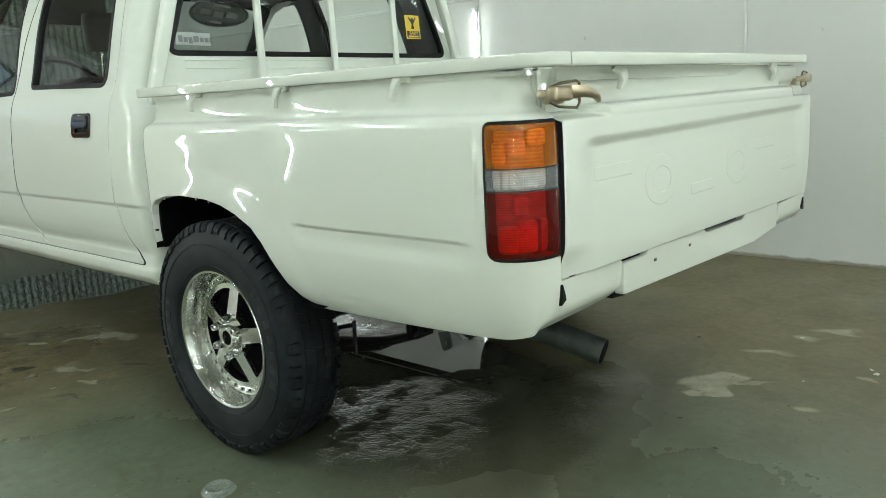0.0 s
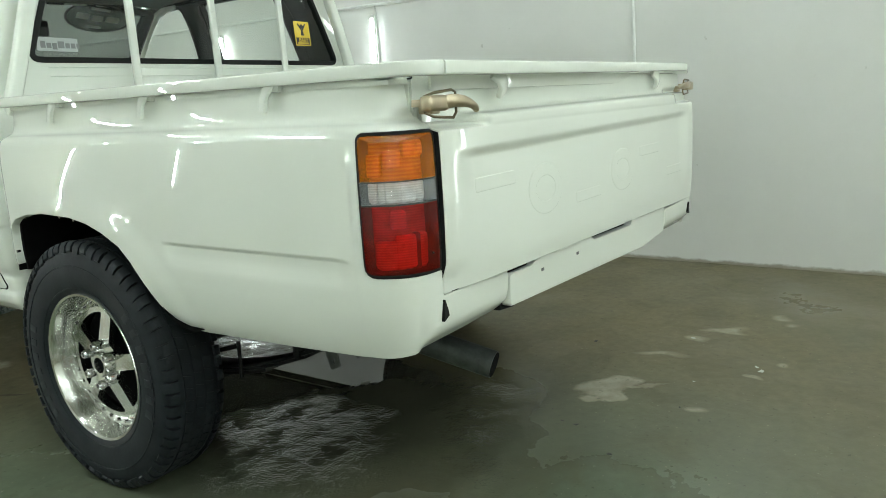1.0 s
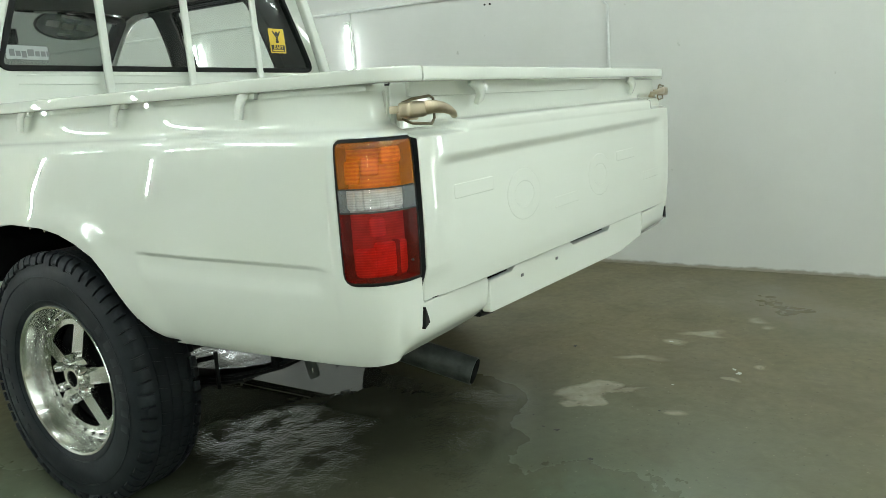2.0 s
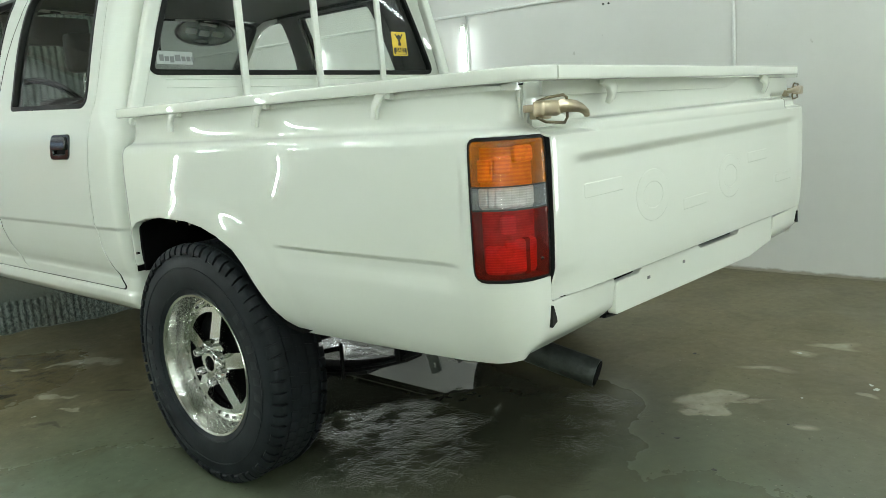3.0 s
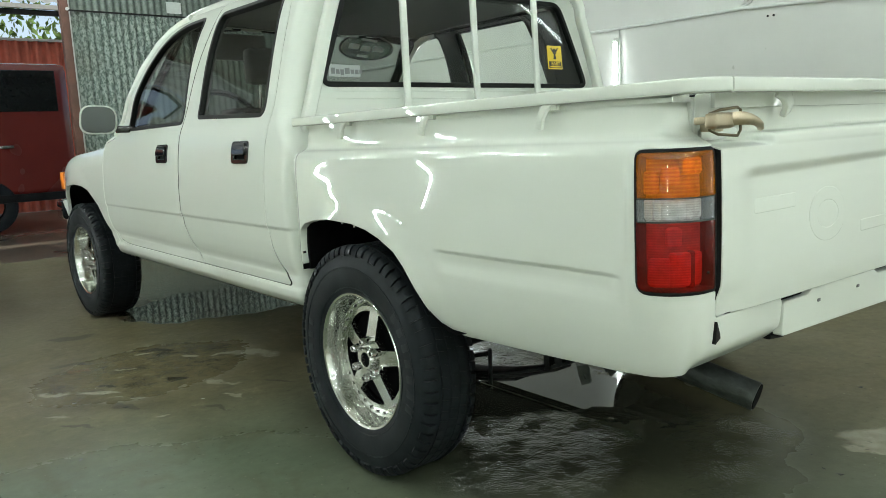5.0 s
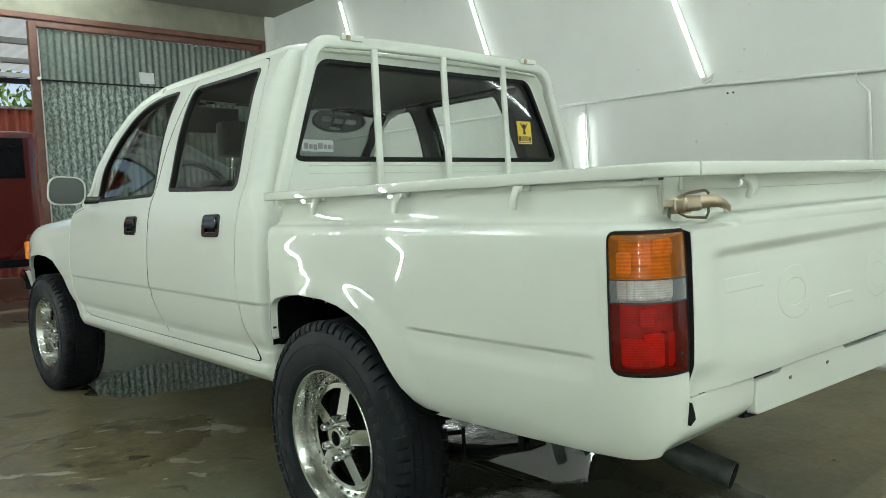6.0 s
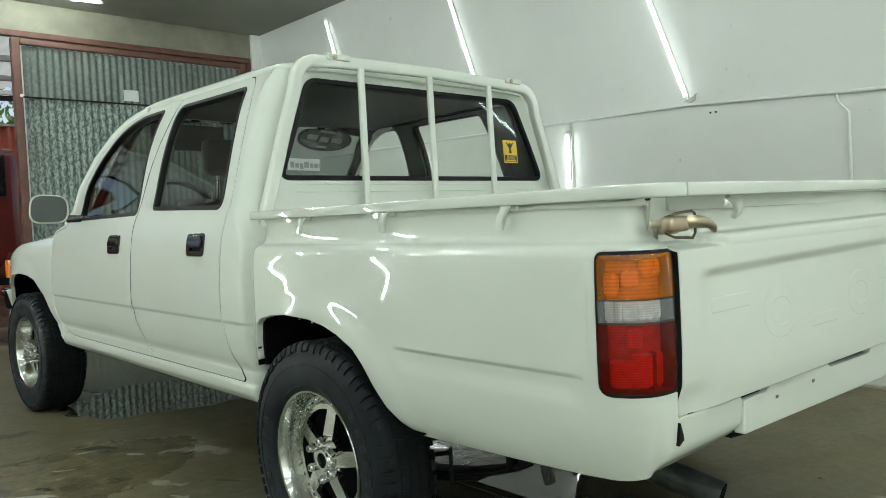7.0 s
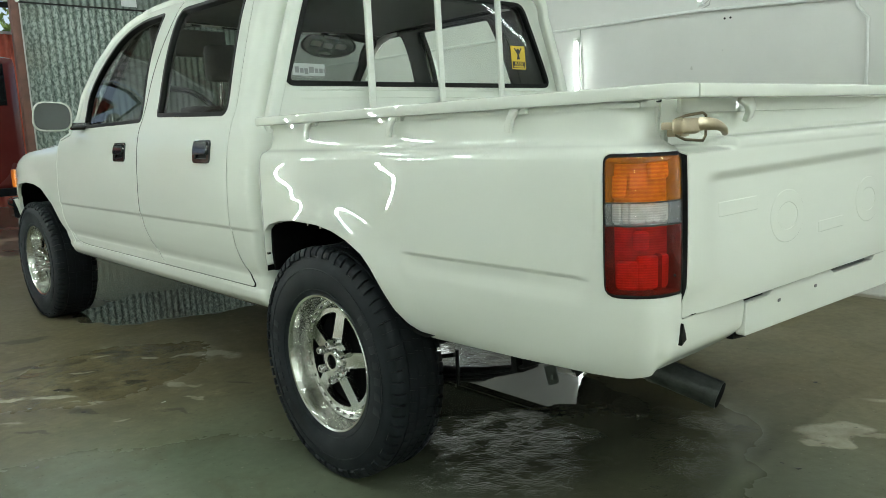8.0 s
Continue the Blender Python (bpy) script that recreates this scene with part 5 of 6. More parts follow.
skin("bonnet", [(-0.715, 3.18), (0.715, 3.18), (0.69, 4.40), (-0.69, 4.40)], lambda x, y: (x, y, wing_top(y) + 0.016 + 0.022 * (1 - (x / 0.72) ** 2)), PAINT, truck, step=0.06, flange=0.02, label="white bonnet")
grille = part("grille", boxed(-0.42, 0.42, 4.42, 4.46, 0.760, 0.868, 0.006), TRIM, truck, "black front grille")
for z in (0.78, 0.805, 0.83, 0.85):
    part("grille_bar", boxed(-0.41, 0.41, 4.458, 4.47, z - 0.004, z + 0.004), TRIM, grille)
part("nose_panel", boxed(-0.755, 0.755, 4.34, 4.43, 0.66, 0.895, 0.03), PAINT, truck)
pts = [(s * x, y, 0.642) for s, x, y in ([(-1, x, y) for x, y in ((0.815, 4.262), (0.82, 4.36), (0.80, 4.44), (0.70, 4.52), (0.4, 4.56))] + [(1, x, y) for x, y in ((0.4, 4.56), (0.70, 4.52), (0.80, 4.44), (0.82, 4.36), (0.815, 4.262))])]
part("front_bumper", sweep(bmesh.new(), pts, bar_section(0.04, 0.115, 0.018)), CHROME, truck, "chrome front bumper")
part("front_valance", boxed(-0.78, 0.78, 4.27, 4.46, 0.50, 0.58, 0.02), PAINT, truck)

# -- door mirrors
for s in (-1, 1):
    shell = bmesh.new()
    rim = rounded([(-0.080, -0.064), (0.082, -0.068), (0.086, 0.058), (-0.066, 0.068)] if s < 0 else [(-0.082, -0.068), (0.080, -0.064), (0.066, 0.068), (-0.086, 0.058)], 0.052, 6)
    rings = [[shell.verts.new((k * x, y, k * z)) for x, z in rim] for y, k in ((-0.028, 0.90), (-0.032, 0.93), (-0.031, 0.97), (-0.022, 1.0), (0.0, 1.0), (0.025, 0.95), (0.048, 0.84), (0.062, 0.68), (0.070, 0.42))]
    for a, b in zip(rings, rings[1:]):
        for k in range(len(rim)):
            shell.faces.new((a[k - 1], a[k], b[k], b[k - 1]))
    shell.faces.new(rings[0])
    shell.faces.new(rings[-1][::-1])
    bmesh.ops.recalc_face_normals(shell, faces=shell.faces)
    mirror = part("door_mirror", shell, PAINT, truck, "white door mirror on a black arm", 70)
    mirror.matrix_basis = pose(s * 0.930, 2.955, 1.124, 0, 0, s * 12)
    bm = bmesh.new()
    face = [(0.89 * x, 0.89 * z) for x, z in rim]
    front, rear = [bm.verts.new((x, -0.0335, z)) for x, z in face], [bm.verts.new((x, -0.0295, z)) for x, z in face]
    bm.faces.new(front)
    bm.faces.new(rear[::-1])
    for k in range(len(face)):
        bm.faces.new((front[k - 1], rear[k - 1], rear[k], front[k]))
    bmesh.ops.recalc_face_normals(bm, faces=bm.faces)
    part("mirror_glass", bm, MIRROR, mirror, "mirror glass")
    part("mirror_arm", boxed(-s * 0.12 - 0.045, -s * 0.12 + 0.045, -0.005, 0.05, -0.064, -0.030, 0.008), TRIM, mirror, "black plastic arm")

# -- wheels
LUGS = 66


def tyre_mesh():
    bm = bmesh.new()
    prof = [(0.098, 0.196), (0.112, 0.204), (0.121, 0.222), (0.128, 0.250), (0.131, 0.280), (0.129, 0.305), (0.125, 0.322), (0.122, 0.330), (0.113, 0.349), (0.101, 0.3600), (0.08, 0.3665), (0.04, 0.371), (0.0, 0.3715)]
    prof = [(-a, r) for a, r in prof] + [(a, r) for a, r in prof[-2::-1]]
    spin(bm, prof, 72)
    # shoulder lugs and ribs
    for k in range(LUGS):
        t = 2 * math.pi * k / LUGS
        for s in (-1, 1):
            w = 2 * math.pi / LUGS * (0.80 if k % 2 else 0.70)
            ang = t + (0.5 * w if s > 0 else 0)
            ring = []
            for a, r0 in ((s * (0.1265 if k % 2 else 0.1240), 0.340 if k % 2 else 0.347), (s * 0.1195, 0.3605), (s * 0.107, 0.3725), (s * 0.084, 0.3760)):
                for q in (0, 1):
                    sk = 0.012 * (abs(a) - 0.07) / 0.05
                    tt = ang + q * w + sk
                    ring.append(bm.verts.new((a, r0 * math.cos(tt), r0 * math.sin(tt))))
            base = []
            for a, r0 in ((s * 0.114, 0.338), (s * 0.106, 0.350), (s * 0.096, 0.3590), (s * 0.084, 0.3630)):
                for q in (0, 1):
                    tt = ang + q * w + 0.012 * (abs(a) - 0.07) / 0.05
                    base.append(bm.verts.new((a, r0 * math.cos(tt), r0 * math.sin(tt))))
            for i in range(3):
                bm.faces.new((ring[2 * i], ring[2 * i + 1], ring[2 * i + 3], ring[2 * i + 2]))
                for q in (0, 1):
                    bm.faces.new((ring[2 * i + q], ring[2 * i + 2 + q], base[2 * i + 2 + q], base[2 * i + q]))
            bm.faces.new((ring[0], ring[1], base[1], base[0]))
            bm.faces.new((ring[6], ring[7], base[7], base[6]))
    for a in (-0.045, 0.0, 0.045):
        for k in range(LUGS):
            t, w = 2 * math.pi * k / LUGS, 2 * math.pi / LUGS * 0.9
            vs = [bm.verts.new((a + da, r * math.cos(t + q * w + 3 * da * (0.2)), r * math.sin(t + q * w + 3 * da * 0.2))) for r in (0.3685, 0.3728) for da in (-0.017, 0.017) for q in (0, 1)]
            bm.faces.new((vs[4], vs[5], vs[7], vs[6]))
            for i, j in ((0, 1), (1, 3), (3, 2), (2, 0)):
                bm.faces.new((vs[i], vs[j], vs[j + 4], vs[i + 4]))
    # moulded rings on the sidewalls
    for s in (-1, 1):
        for r in (0.226, 0.300):
            sweep(bm, [(s * (0.1225 if r < 0.25 else 0.1305), r * math.cos(t), r * math.sin(t)) for t in np.linspace(0, 2 * math.pi, 64, endpoint=False)], ring_section(0.0022, 5), up=(1, 0, 0), closed=True)
    # section height of the mounted tyre
    for v in bm.verts:
        r = math.hypot(v.co.y, v.co.z)
        k = (0.184 + (r - 0.196) * (0.3255 - 0.184) / (0.3765 - 0.196)) / r
        v.co = (-0.1245 + (v.co.x * 0.95 + 0.1245) * 0.69, v.co.y * k, v.co.z * k)
    bmesh.ops.recalc_face_normals(bm, faces=bm.faces)
    return bm


def rim_barrel():
    prof = [(-0.098, 0.192), (-0.112, 0.2035), (-0.117, 0.206), (-0.121, 0.203), (-0.119, 0.197), (-0.111, 0.1925), (-0.085, 0.190), (-0.064, 0.182), (-0.060, 0.168), (-0.056, 0.160), (-0.052, 0.152), (-0.03, 0.150), (0.03, 0.165), (0.058, 0.192), (0.066, 0.203)]
    return spin(bmesh.new(), [(a * 0.95, r * 0.945) for a, r in prof], 72)


def rim_face():
    """Five flat spokes between a hub and an outer ring."""
    bm = bmesh.new()
    n, spokes = 120, 5
    outer = [(0.156 * math.cos(t), 0.156 * math.sin(t)) for t in np.linspace(0, 2 * math.pi, n, endpoint=False)]
    holes = []
    for k in range(spokes):
        mid = 2 * math.pi * (k + 0.5) / spokes + math.pi / 2
        half = math.pi / spokes
        loop = []
        for t in np.linspace(-1, 1, 12):
            a = half - 0.021 / 0.142
            loop.append((0.142 * math.cos(mid + t * a), 0.142 * math.sin(mid + t * a)))
        for t in np.linspace(1, -1, 6):
            a = half - 0.023 / 0.066
            loop.append((0.066 * math.cos(mid + t * a), 0.066 * math.sin(mid + t * a)))
        holes.append(rounded(loop, 0.006, 2))
    pts, edges = [], []
    for loop in [outer] + holes:
        b = len(pts)
        pts += loop
        edges += [(b + i, b + (i + 1) % len(loop)) for i in range(len(loop))]
    pts += [(r * math.cos(t), r * math.sin(t)) for r in (0.02, 0.045) for t in np.linspace(0, 2 * math.pi, 12, endpoint=False)]
    vco, _, tris, _, _, _ = delaunay_2d_cdt([Vector(p) for p in pts], edges, [], 0, 1e-7)
    uv = np.array([tuple(v) for v in vco])
    mid = uv[np.array(tris)].mean(1)
    keep = inside(mid, outer)
    for h in holes:
        keep &= ~inside(mid, h)
    uv = uv * 0.945
    depth = lambda u, v: -0.066 - 0.012 * smooth(0.15, 0.05, math.hypot(u, v))
    front = [bm.verts.new((depth(u, v), u, v)) for u, v in uv]
    back = [bm.verts.new((depth(u, v) + 0.020, u, v)) for u, v in uv]
    count = set()
    for t, k in zip(tris, keep):
        if k:
            bm.faces.new([front[i] for i in t])
            bm.faces.new([back[i] for i in t[::-1]])
            count |= {(t[i], t[(i + 1) % 3]) for i in range(3)}
    for i, j in count:
        if (j, i) not in count:
            bm.faces.new((front[j], front[i], back[i], back[j]))
    bmesh.ops.recalc_face_normals(bm, faces=bm.faces)
    return bm


tyre_bm, barrel_bm, face_bm = tyre_mesh(), rim_barrel(), rim_face()


def shared(name, bm, mat, angle=40):
    me = bpy.data.meshes.new(name)
    bm.to_mesh(me)
    bm.free()
    me.materials.append(mat)
    for p in me.polygons:
        p.use_smooth = True
    me.set_sharp_from_angle(angle=radians(angle))
    return me


ME_TYRE, ME_BARREL, ME_FACE = shared("tyre", tyre_bm, TYRE), shared("rim_barrel", barrel_bm, ALLOY), shared("rim_face", face_bm, ALLOY)
ME_LUG = shared("wheel_nut", spin(bmesh.new(), [(-0.062, 0.0130), (-0.098, 0.0122), (-0.106, 0.009), (-0.106, 0.006), (-0.098, 0.005), (-0.098, 0.0)], 10), CHROME)
ME_CAP = shared("hub_cap", spin(bmesh.new(), [(-0.072, 0.034), (-0.088, 0.033), (-0.094, 0.028), (-0.094, 0.021), (-0.080, 0.019), (-0.080, 0.017)], 24), ALLOY)
# a black disc paints the dark depth of the hub hole
ME_BORE = shared("hub_bore", tube(bmesh.new(), (-0.084, 0, 0), (-0.078, 0, 0), 0.0195, n=20), PIT)
ME_RIVET = shared("rim_rivet", spin(bmesh.new(), [(-0.060, 0.0058), (-0.0665, 0.005), (-0.0675, 0.003), (-0.0675, 0.0)], 8), CHROME)
ME_WORD = shared("sidewall_bar", boxed(-0.1325, -0.129, -0.010, 0.010, -0.013, 0.013, 0.002), TREAD)
ME_DRUM = shared("brake_drum", spin(bmesh.new(), [(-0.045, 0.0), (-0.045, 0.125), (-0.035, 0.138), (0.05, 0.138), (0.05, 0.0)], 40), PIT)


def wheel(x, y, turn, flip, steer=0.0, wide=1.0):
    hub = new("wheel", ME_TYRE)
    hub.parent = truck
    hub.matrix_basis = pose(x, y, 0.3725, 0, 0, steer + (180 if flip else 0)) @ pose(0, 0, 0, turn) @ Matrix.Diagonal((wide, 1, 1, 1))
    tagged(hub, "black all-terrain tyre on a polished five-spoke alloy wheel")

    def add(name, me, m=Matrix()):
        ob = new(name, me)
        ob.parent = hub
        ob.matrix_basis = m
        return ob

    add("rim_barrel", ME_BARREL), add("rim_face", ME_FACE), add("hub_cap", ME_CAP), add("hub_bore", ME_BORE), add("brake_drum", ME_DRUM)
    for k in range(6):
        add("wheel_nut", ME_LUG, pose(0, 0, 0, 60 * k + 20) @ pose(0, 0.052, 0))
    for k in range(30):
        add("rim_rivet", ME_RIVET, pose(0, 0, 0, 12 * k) @ pose(0.001, 0.1615, 0))
    for k in range(7):
        add("sidewall_bar", ME_WORD, pose(0, 0, 0, 108 - 9.5 * k - turn) @ pose(0.0072, 0, 0.247))
    for k in range(7):
        add("sidewall_bar", ME_WORD, pose(0, 0, 0, -72 - 9.5 * k - turn) @ pose(0.0072, 0, 0.247))


wheel(-0.722, 1.022, 8, False)
wheel(-0.690, 3.868, -14, False, 3.0, 1.27)
wheel(0.722, 1.022, 8, True)
wheel(0.690, 3.868, -14, True, 3.0, 1.27)

# -- running gear
for s in (-1, 1):
    part("chassis_rail", sweep(bmesh.new(), [(s * 0.50, 0.12, 0.60), (s * 0.50, 0.60, 0.60), (s * 0.50, 1.05, 0.64), (s * 0.48, 1.6, 0.52), (s * 0.46, 4.4, 0.50)], bar_section(0.06, 0.11, 0.01)), CHASSIS, truck)
    spring = part("leaf_spring", boxed(s * 0.56 - 0.035, s * 0.56 + 0.035, 0.88, 1.16, 0.268, 0.286, 0.003), CHASSIS, truck, "black leaf spring pack")
    for k, (y0, y1) in enumerate(((0.40, 1.66), (0.52, 1.52), (0.66, 1.38))):
        sag = lambda y: 0.292 + 0.0092 * (2 - k) + 0.387 * (y - 1.02) ** 2
        part("leaf", sweep(bmesh.new(), [(s * 0.56, y, sag(y)) for y in np.linspace(y0, y1, 13)], bar_section(0.062, 0.0085, 0.002)), CHASSIS, spring)
    part("spring_clip", boxed(s * 0.56 - 0.037, s * 0.56 + 0.037, 0.532, 0.552, 0.392, 0.432, 0.006), CHASSIS, spring)
    for y in (0.748, 1.11):
        part("u_bolt", tube(bmesh.new(), (s * 0.595, y, 0.31), (s * 0.595, y, 0.408), 0.0055, n=8), CHASSIS, spring)
    part("bump_bar", sweep(bmesh.new(), [(s * 0.60, 0.85, 0.366), (s * 0.60, 0.75, 0.396)], bar_section(0.012, 0.012, 0.002)), CHASSIS, spring)
    part("spring_eye", tube(bmesh.new(), (s * 0.525, 0.505, 0.424), (s * 0.592, 0.505, 0.424), 0.013), CHASSIS, spring)
    part("shackle", sweep(bmesh.new(), [(s * 0.56, 0.40, 0.445), (s * 0.56, 0.33, 0.50), (s * 0.56, 0.30, 0.56)], bar_section(0.07, 0.02, 0.004), up=(1, 0, 0)), CHASSIS, spring)
    plate = [(0.447, 0.424), (0.414, 0.434), (0.406, 0.396), (0.411, 0.390), (0.430, 0.381), (0.435, 0.384)]
    hole = oval(0.423, 0.4035, 0.0045, 0.007, 10)
    skin("hanger_plate", plate, lambda y, z: (-0.592, y, z), EXHAUST, truck, [hole], step=0.01, flange=0.004, lip=0.0008, mirror=s > 0)
    skin("hanger_plate", [(0.365, 0.450), (0.335, 0.450), (0.335, 0.434), (0.350, 0.421)], lambda y, z: (-0.592, y, z), CHASSIS, truck, step=0.01, flange=0.004, lip=0.0008, mirror=s > 0)
    part("damper", tube(bmesh.new(), (s * 0.44, 1.10, 0.36), (s * 0.40, 1.45, 0.62), 0.028), CHASSIS, truck)
part("rear_axle", tube(bmesh.new(), (-0.62, 1.022, 0.372), (0.62, 1.022, 0.372), 0.040), CHASSIS, truck)
part("differential", spin(bmesh.new(), [(-0.13, 0.04), (-0.10, 0.10), (0.0, 0.14), (0.10, 0.10), (0.13, 0.04)], 24), CHASSIS, truck).location = (0.05, 1.022, 0.372)
part("front_axle", tube(bmesh.new(), (-0.62, 3.875, 0.372), (0.62, 3.875, 0.372), 0.035), CHASSIS, truck)
part("engine_underside", boxed(-0.40, 0.40, 2.6, 4.3, 0.40, 0.62, 0.05), CHASSIS, truck)
part("cab_floor", boxed(-0.74, 0.74, 1.36, 3.25, 0.50, 0.56, 0.01), CHASSIS, truck)
part("cross_member", boxed(-0.48, 0.48, 0.16, 0.22, 0.56, 0.62, 0.006), CHASSIS, truck)
part("fuel_tank", boxed(0.10, 0.44, 1.45, 2.3, 0.36, 0.52, 0.04), CHASSIS, truck)
bm = bmesh.new()
pts = [(-0.30, 1.5, 0.50), (-0.42, 1.1, 0.56), (-0.46, 0.75, 0.56), (-0.50, 0.47, 0.50), (-0.485, 0.30, 0.458), (-0.432, 0.085, 0.396)]
sweep(bm, pts, ring_section(0.032, 20))
exhaust = part("exhaust_pipe", bm, EXHAUST, truck, "dark exhaust tail pipe cut at the end", 60)
# black plug in place of the unlit hollow of the pipe
part("pipe_bore", tube(bmesh.new(), (-0.440, 0.118, 0.4055), (-0.4315, 0.083, 0.3955), 0.0290, n=20), PIT, exhaust)

# -- cabin
dash = part("dashboard", boxed(-0.68, 0.68, 2.90, 3.20, 0.80, 1.035, 0.05), INNER, truck, "grey plastic dashboard")
column = part("steering_wheel", sweep(bmesh.new(), [(0.19 * math.cos(t), 0.19 * math.sin(t), 0) for t in np.linspace(0, 2 * math.pi, 40, endpoint=False)], ring_section(0.015, 10), closed=True), TRIM, truck, "black steering wheel")
column.matrix_basis = pose(-0.38, 2.82, 1.075, 62)
part("wheel_spoke", boxed(-0.18, 0.18, -0.025, 0.025, -0.03, 0.0, 0.008), TRIM, column)
part("horn_pad", boxed(-0.07, 0.07, -0.06, 0.06, -0.04, 0.012, 0.015), TRIM, column)
for x in (-0.41, 0.41):
    seat = part("front_seat", boxed(x - 0.25, x + 0.25, 2.30, 2.80, 0.62, 0.78, 0.05), SEAT, truck, "dark cloth front seat", 60)
    bm = boxed(-0.21, 0.21, -0.06, 0.06, 0.0, 0.44, 0.05)
    part("seat_back", bm, SEAT, seat, "", 60).matrix_basis = pose(x, 2.38, 0.70, 12)
    if x < 0:
        part("headrest", boxed(x - 0.11, x + 0.11, 2.215, 2.285, 1.225, 1.375, 0.03), SEAT, seat, "", 60)
        for q in (-0.05, 0.05):
            part("headrest_post", tube(bmesh.new(), (x + q, 2.265, 1.10), (x + q, 2.25, 1.24), 0.006, n=8), CHROME, seat)
bench = part("rear_bench", boxed(-0.62, 0.62, 1.50, 1.90, 0.62, 0.76, 0.04), SEAT, truck, "dark cloth rear bench", 60)
part("bench_back", boxed(-0.62, 0.62, 1.45, 1.55, 0.74, 1.10, 0.04), SEAT, bench, "", 60)
part("sun_visor", boxed(-0.62, -0.28, 2.53, 2.55, 1.355, 1.47, 0.008), INNER, truck)
part("rear_view_mirror", boxed(-0.12, 0.12, 2.66, 2.69, 1.36, 1.43, 0.012), TRIM, truck)

# ---------------------------------------------------------------- outside the gateway
van = thing("parked_van", "dark maroon parked van with tinted side windows", "van", at=(-1.6, 10.6, 0))
bm = boxed(-2.2, 2.2, -0.85, 0.85, 0.42, 2.05, 0.10)
part("van_body", bm, MAROON, van, "maroon painted body", 60)
part("side_window", boxed(-2.05, 2.05, -0.865, -0.845, 1.46, 1.96, 0.01), DARKWIN, van, "dark tinted side window")
part("sill_trim", boxed(-2.1, 2.1, -0.87, -0.80, 0.36, 0.46, 0.02), CHASSIS, van)
part("door_handle", boxed(1.35, 1.50, -0.885, -0.852, 1.02, 1.06, 0.008), CHROME, van)
for x in (-1.15, 1.15):
    for y in (-0.74, 0.74):
        w = new("wheel", ME_TYRE)
        w.parent = van
        w.matrix_basis = pose(x, y, 0.330, 0, 0, 90)
fence = thing("red_fence", "red painted corrugated sheet fence behind the van", "fence", at=(0, 13.2, 0))
part("sheet", corrugated(-9, 6, 0.0, 2.76, 0.15, 0.045), SHEET_RED, fence, "", 80)
part("top_rail", boxed(-9, 6, -0.05, 0.05, 2.76, 2.80), CABLE, fence)
shed = thing("yard_roof", "pale sheet roof on grey steel trusses over the yard", "shed roof", at=(0, 0, 0))
part("roof_sheet", corrugated(-9, 6, 0, 6.2, 0.2, 0.02), SHEET_ROOF, shed, "", 80).matrix_basis = pose(0, 7.0, 3.22, -88.4)
for y in (8.6, 10.2, 11.8, 13.3):
    part("purlin", boxed(-9, 6, y - 0.04, y + 0.04, 3.12 + 0.028 * (y - 7.0), 3.19 + 0.028 * (y - 7.0)), CABLE, shed)
for x in (-6.0, -3.0, 0.0, 3.0):
    part("rafter", sweep(bmesh.new(), [(x, 7.0, 3.12), (x, 13.3, 3.30)], bar_section(0.05, 0.10, 0.006)), CABLE, shed)
    part("post", boxed(x - 0.05, x + 0.05, 13.28, 13.36, 0.0, 3.26), CABLE, shed)
part("beam", boxed(-9, 6, 13.28, 13.36, 3.20, 3.28), CHASSIS, shed)


def tree(x, y, h, seed):
    rng = random.Random(seed)
    ob = thing("tree", "leafy green tree behind the fence", "tree", at=(x, y, 0))
    part("trunk", sweep(bmesh.new(), [(0, 0, 0), (0.05, 0.02, h * 0.3), (0.0, 0.0, h * 0.6)], ring_section(0.12, 10), up=(0, 1, 0)), RUST, ob)
    bm = bmesh.new()
    for k in range(1150):
        d = Vector((rng.gauss(0, 1), rng.gauss(0, 1), rng.gauss(0, 1))).normalized() * (rng.random() ** 0.4)
        c = Vector((d.x * 1.6, d.y * 1.4, h * 0.65 + d.z * h * 0.35)) + Vector((0.2 * math.sin(5 * d.z), 0, 0.2 * math.sin(7 * d.x)))
        q = Euler((rng.random() * 6, rng.random() * 6, rng.random() * 6)).to_matrix()
        s = 0.06 + 0.06 * rng.random()
        bm.faces.new([bm.verts.new(c + q @ Vector(p) * s) for p in ((-1, 0, 0), (0, -0.45, 0.1), (1.2, 0, 0), (0, 0.45, 0.1))])
    part("crown", bm, LEAF, ob, "green leaves")


tree(-0.6, 17.5, 3.3, 1)
tree(-3.4, 18.5, 3.8, 2)
tree(2.4, 19.0, 5.0, 3)


# ---------------------------------------------------------------- bits on the floor
rng = random.Random(7)


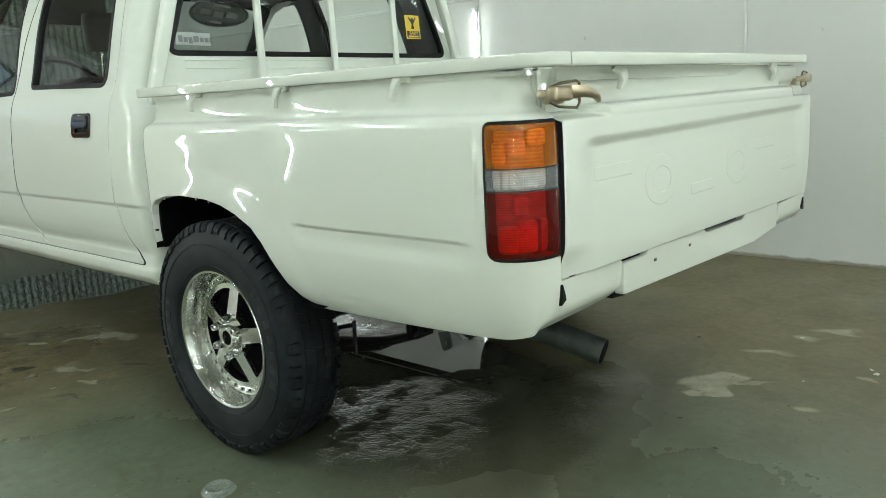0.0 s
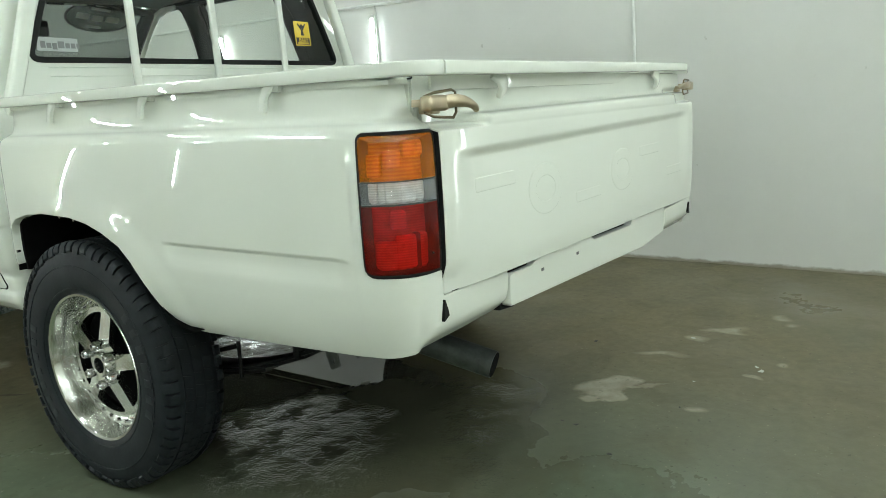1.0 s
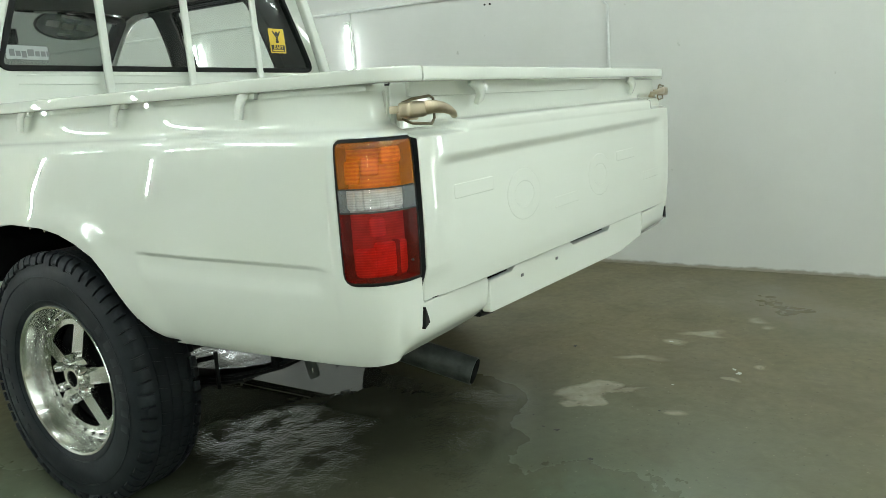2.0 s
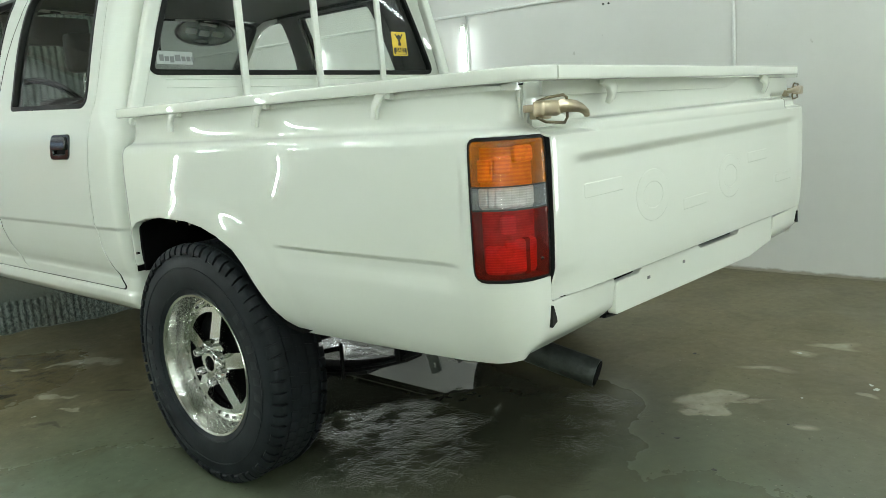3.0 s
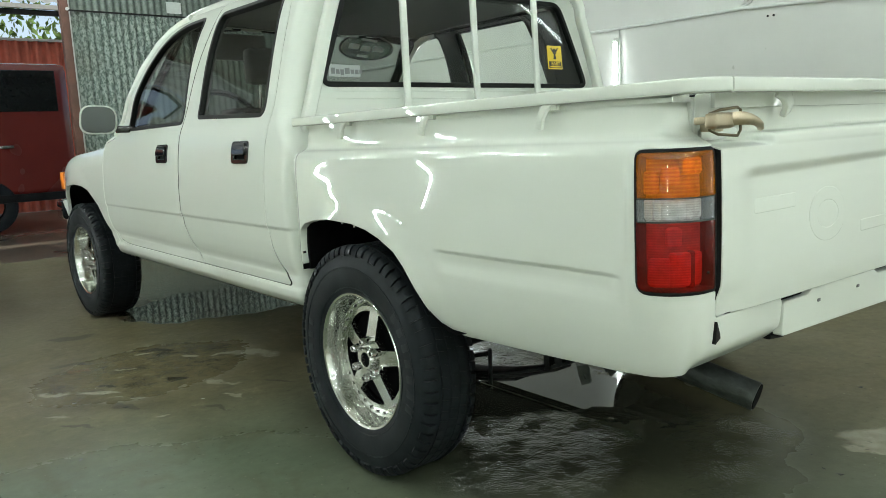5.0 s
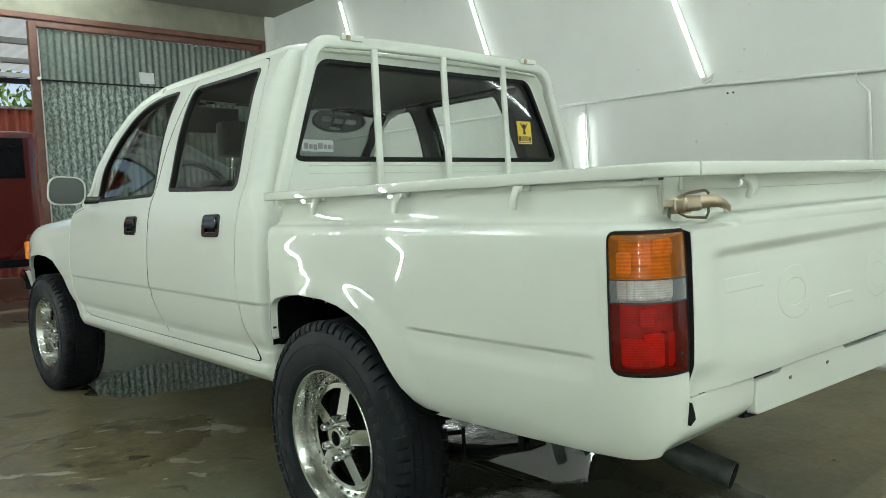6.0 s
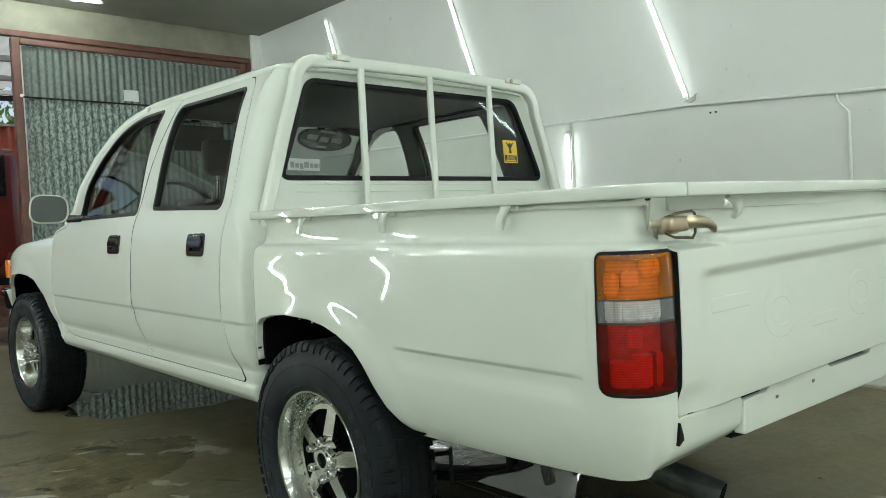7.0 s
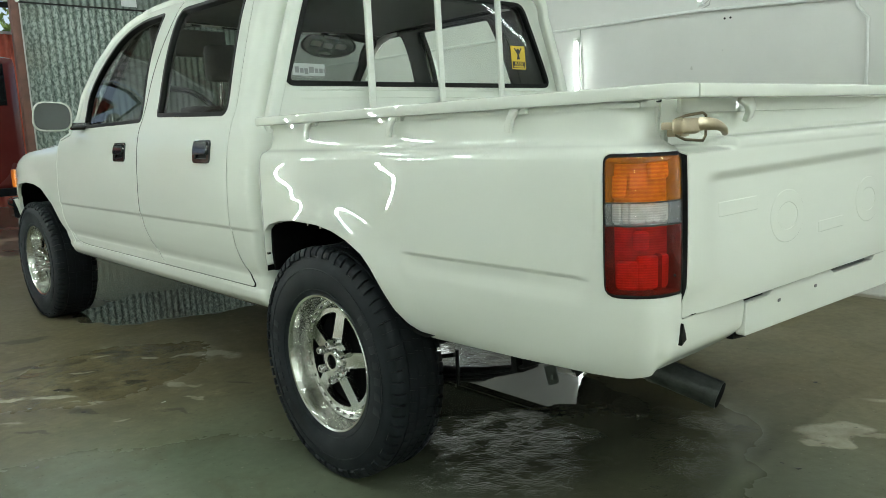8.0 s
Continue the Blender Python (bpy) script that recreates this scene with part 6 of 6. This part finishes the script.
def floor_bit(x, y, size, mat, name, label):
    """A crumpled scrap a few centimetres long."""
    bm = bmesh.new()
    n = 9
    rim = [bm.verts.new((size * (0.6 + 0.6 * rng.random()) * math.cos(t), 0.6 * size * (0.5 + 0.7 * rng.random()) * math.sin(t), 0.001 + 0.25 * size * rng.random())) for t in np.linspace(0, 2 * math.pi, n, endpoint=False)]
    top, low = bm.verts.new((0, 0, 0.28 * size)), bm.verts.new((0, 0, 0.0))
    for i in range(n):
        bm.faces.new((rim[i], rim[(i + 1) % n], top))
        bm.faces.new((rim[(i + 1) % n], rim[i], low))
    ob = part(name, bm, mat, None)
    ob.matrix_basis = pose(x, y, 0.0, 0, 0, rng.random() * 360)
    tagged(ob, label, "debris", "scraps on the floor")


for x, y, size in ((0.050, 0.106, 0.014), (0.764, 0.335, 0.012), (-0.078, -0.048, 0.010), (0.055, 0.150, 0.007), (0.12, 0.21, 0.006), (-1.17, 2.10, 0.022), (-0.86, 2.45, 0.016), (-1.42, 1.72, 0.010), (0.30, -0.12, 0.006)):
    floor_bit(x, y, size, INK, "dead_leaf", "small dark dead leaf scrap on the wet floor")
for x, y, size in ((0.95, 0.02, 0.012), (0.70, -0.27, 0.014), (0.735, -0.25, 0.010), (0.52, -0.10, 0.006), (-0.93, 1.98, 0.012), (-1.30, 2.30, 0.009)):
    floor_bit(x, y, size, STICKER, "paper_scrap", "small pale paper scrap stuck to the wet floor")

# a pale clear ring, shaped like a shallow lid, on the wet floor
PALE_RING = pane_material("clear_plastic", (0.80, 0.84, 0.80), 0.08, (0.22, (0.62, 0.68, 0.62)))
bm = spin(bmesh.new(), [(0.002, 0.0), (0.003, 0.024), (0.006, 0.027), (0.012, 0.029), (0.013, 0.033), (0.008, 0.036), (0.004, 0.042), (0.001, 0.044), (0.0, 0.042), (0.002, 0.036), (0.009, 0.031), (0.004, 0.026), (0.0005, 0.0)], 40)
lid = part("pale_ring", bm, PALE_RING, None)
lid.matrix_basis = pose(-0.985, 0.862, 0.001, 0, -90)
tagged(lid, "pale clear lid-shaped ring lying on the wet floor", "lid")
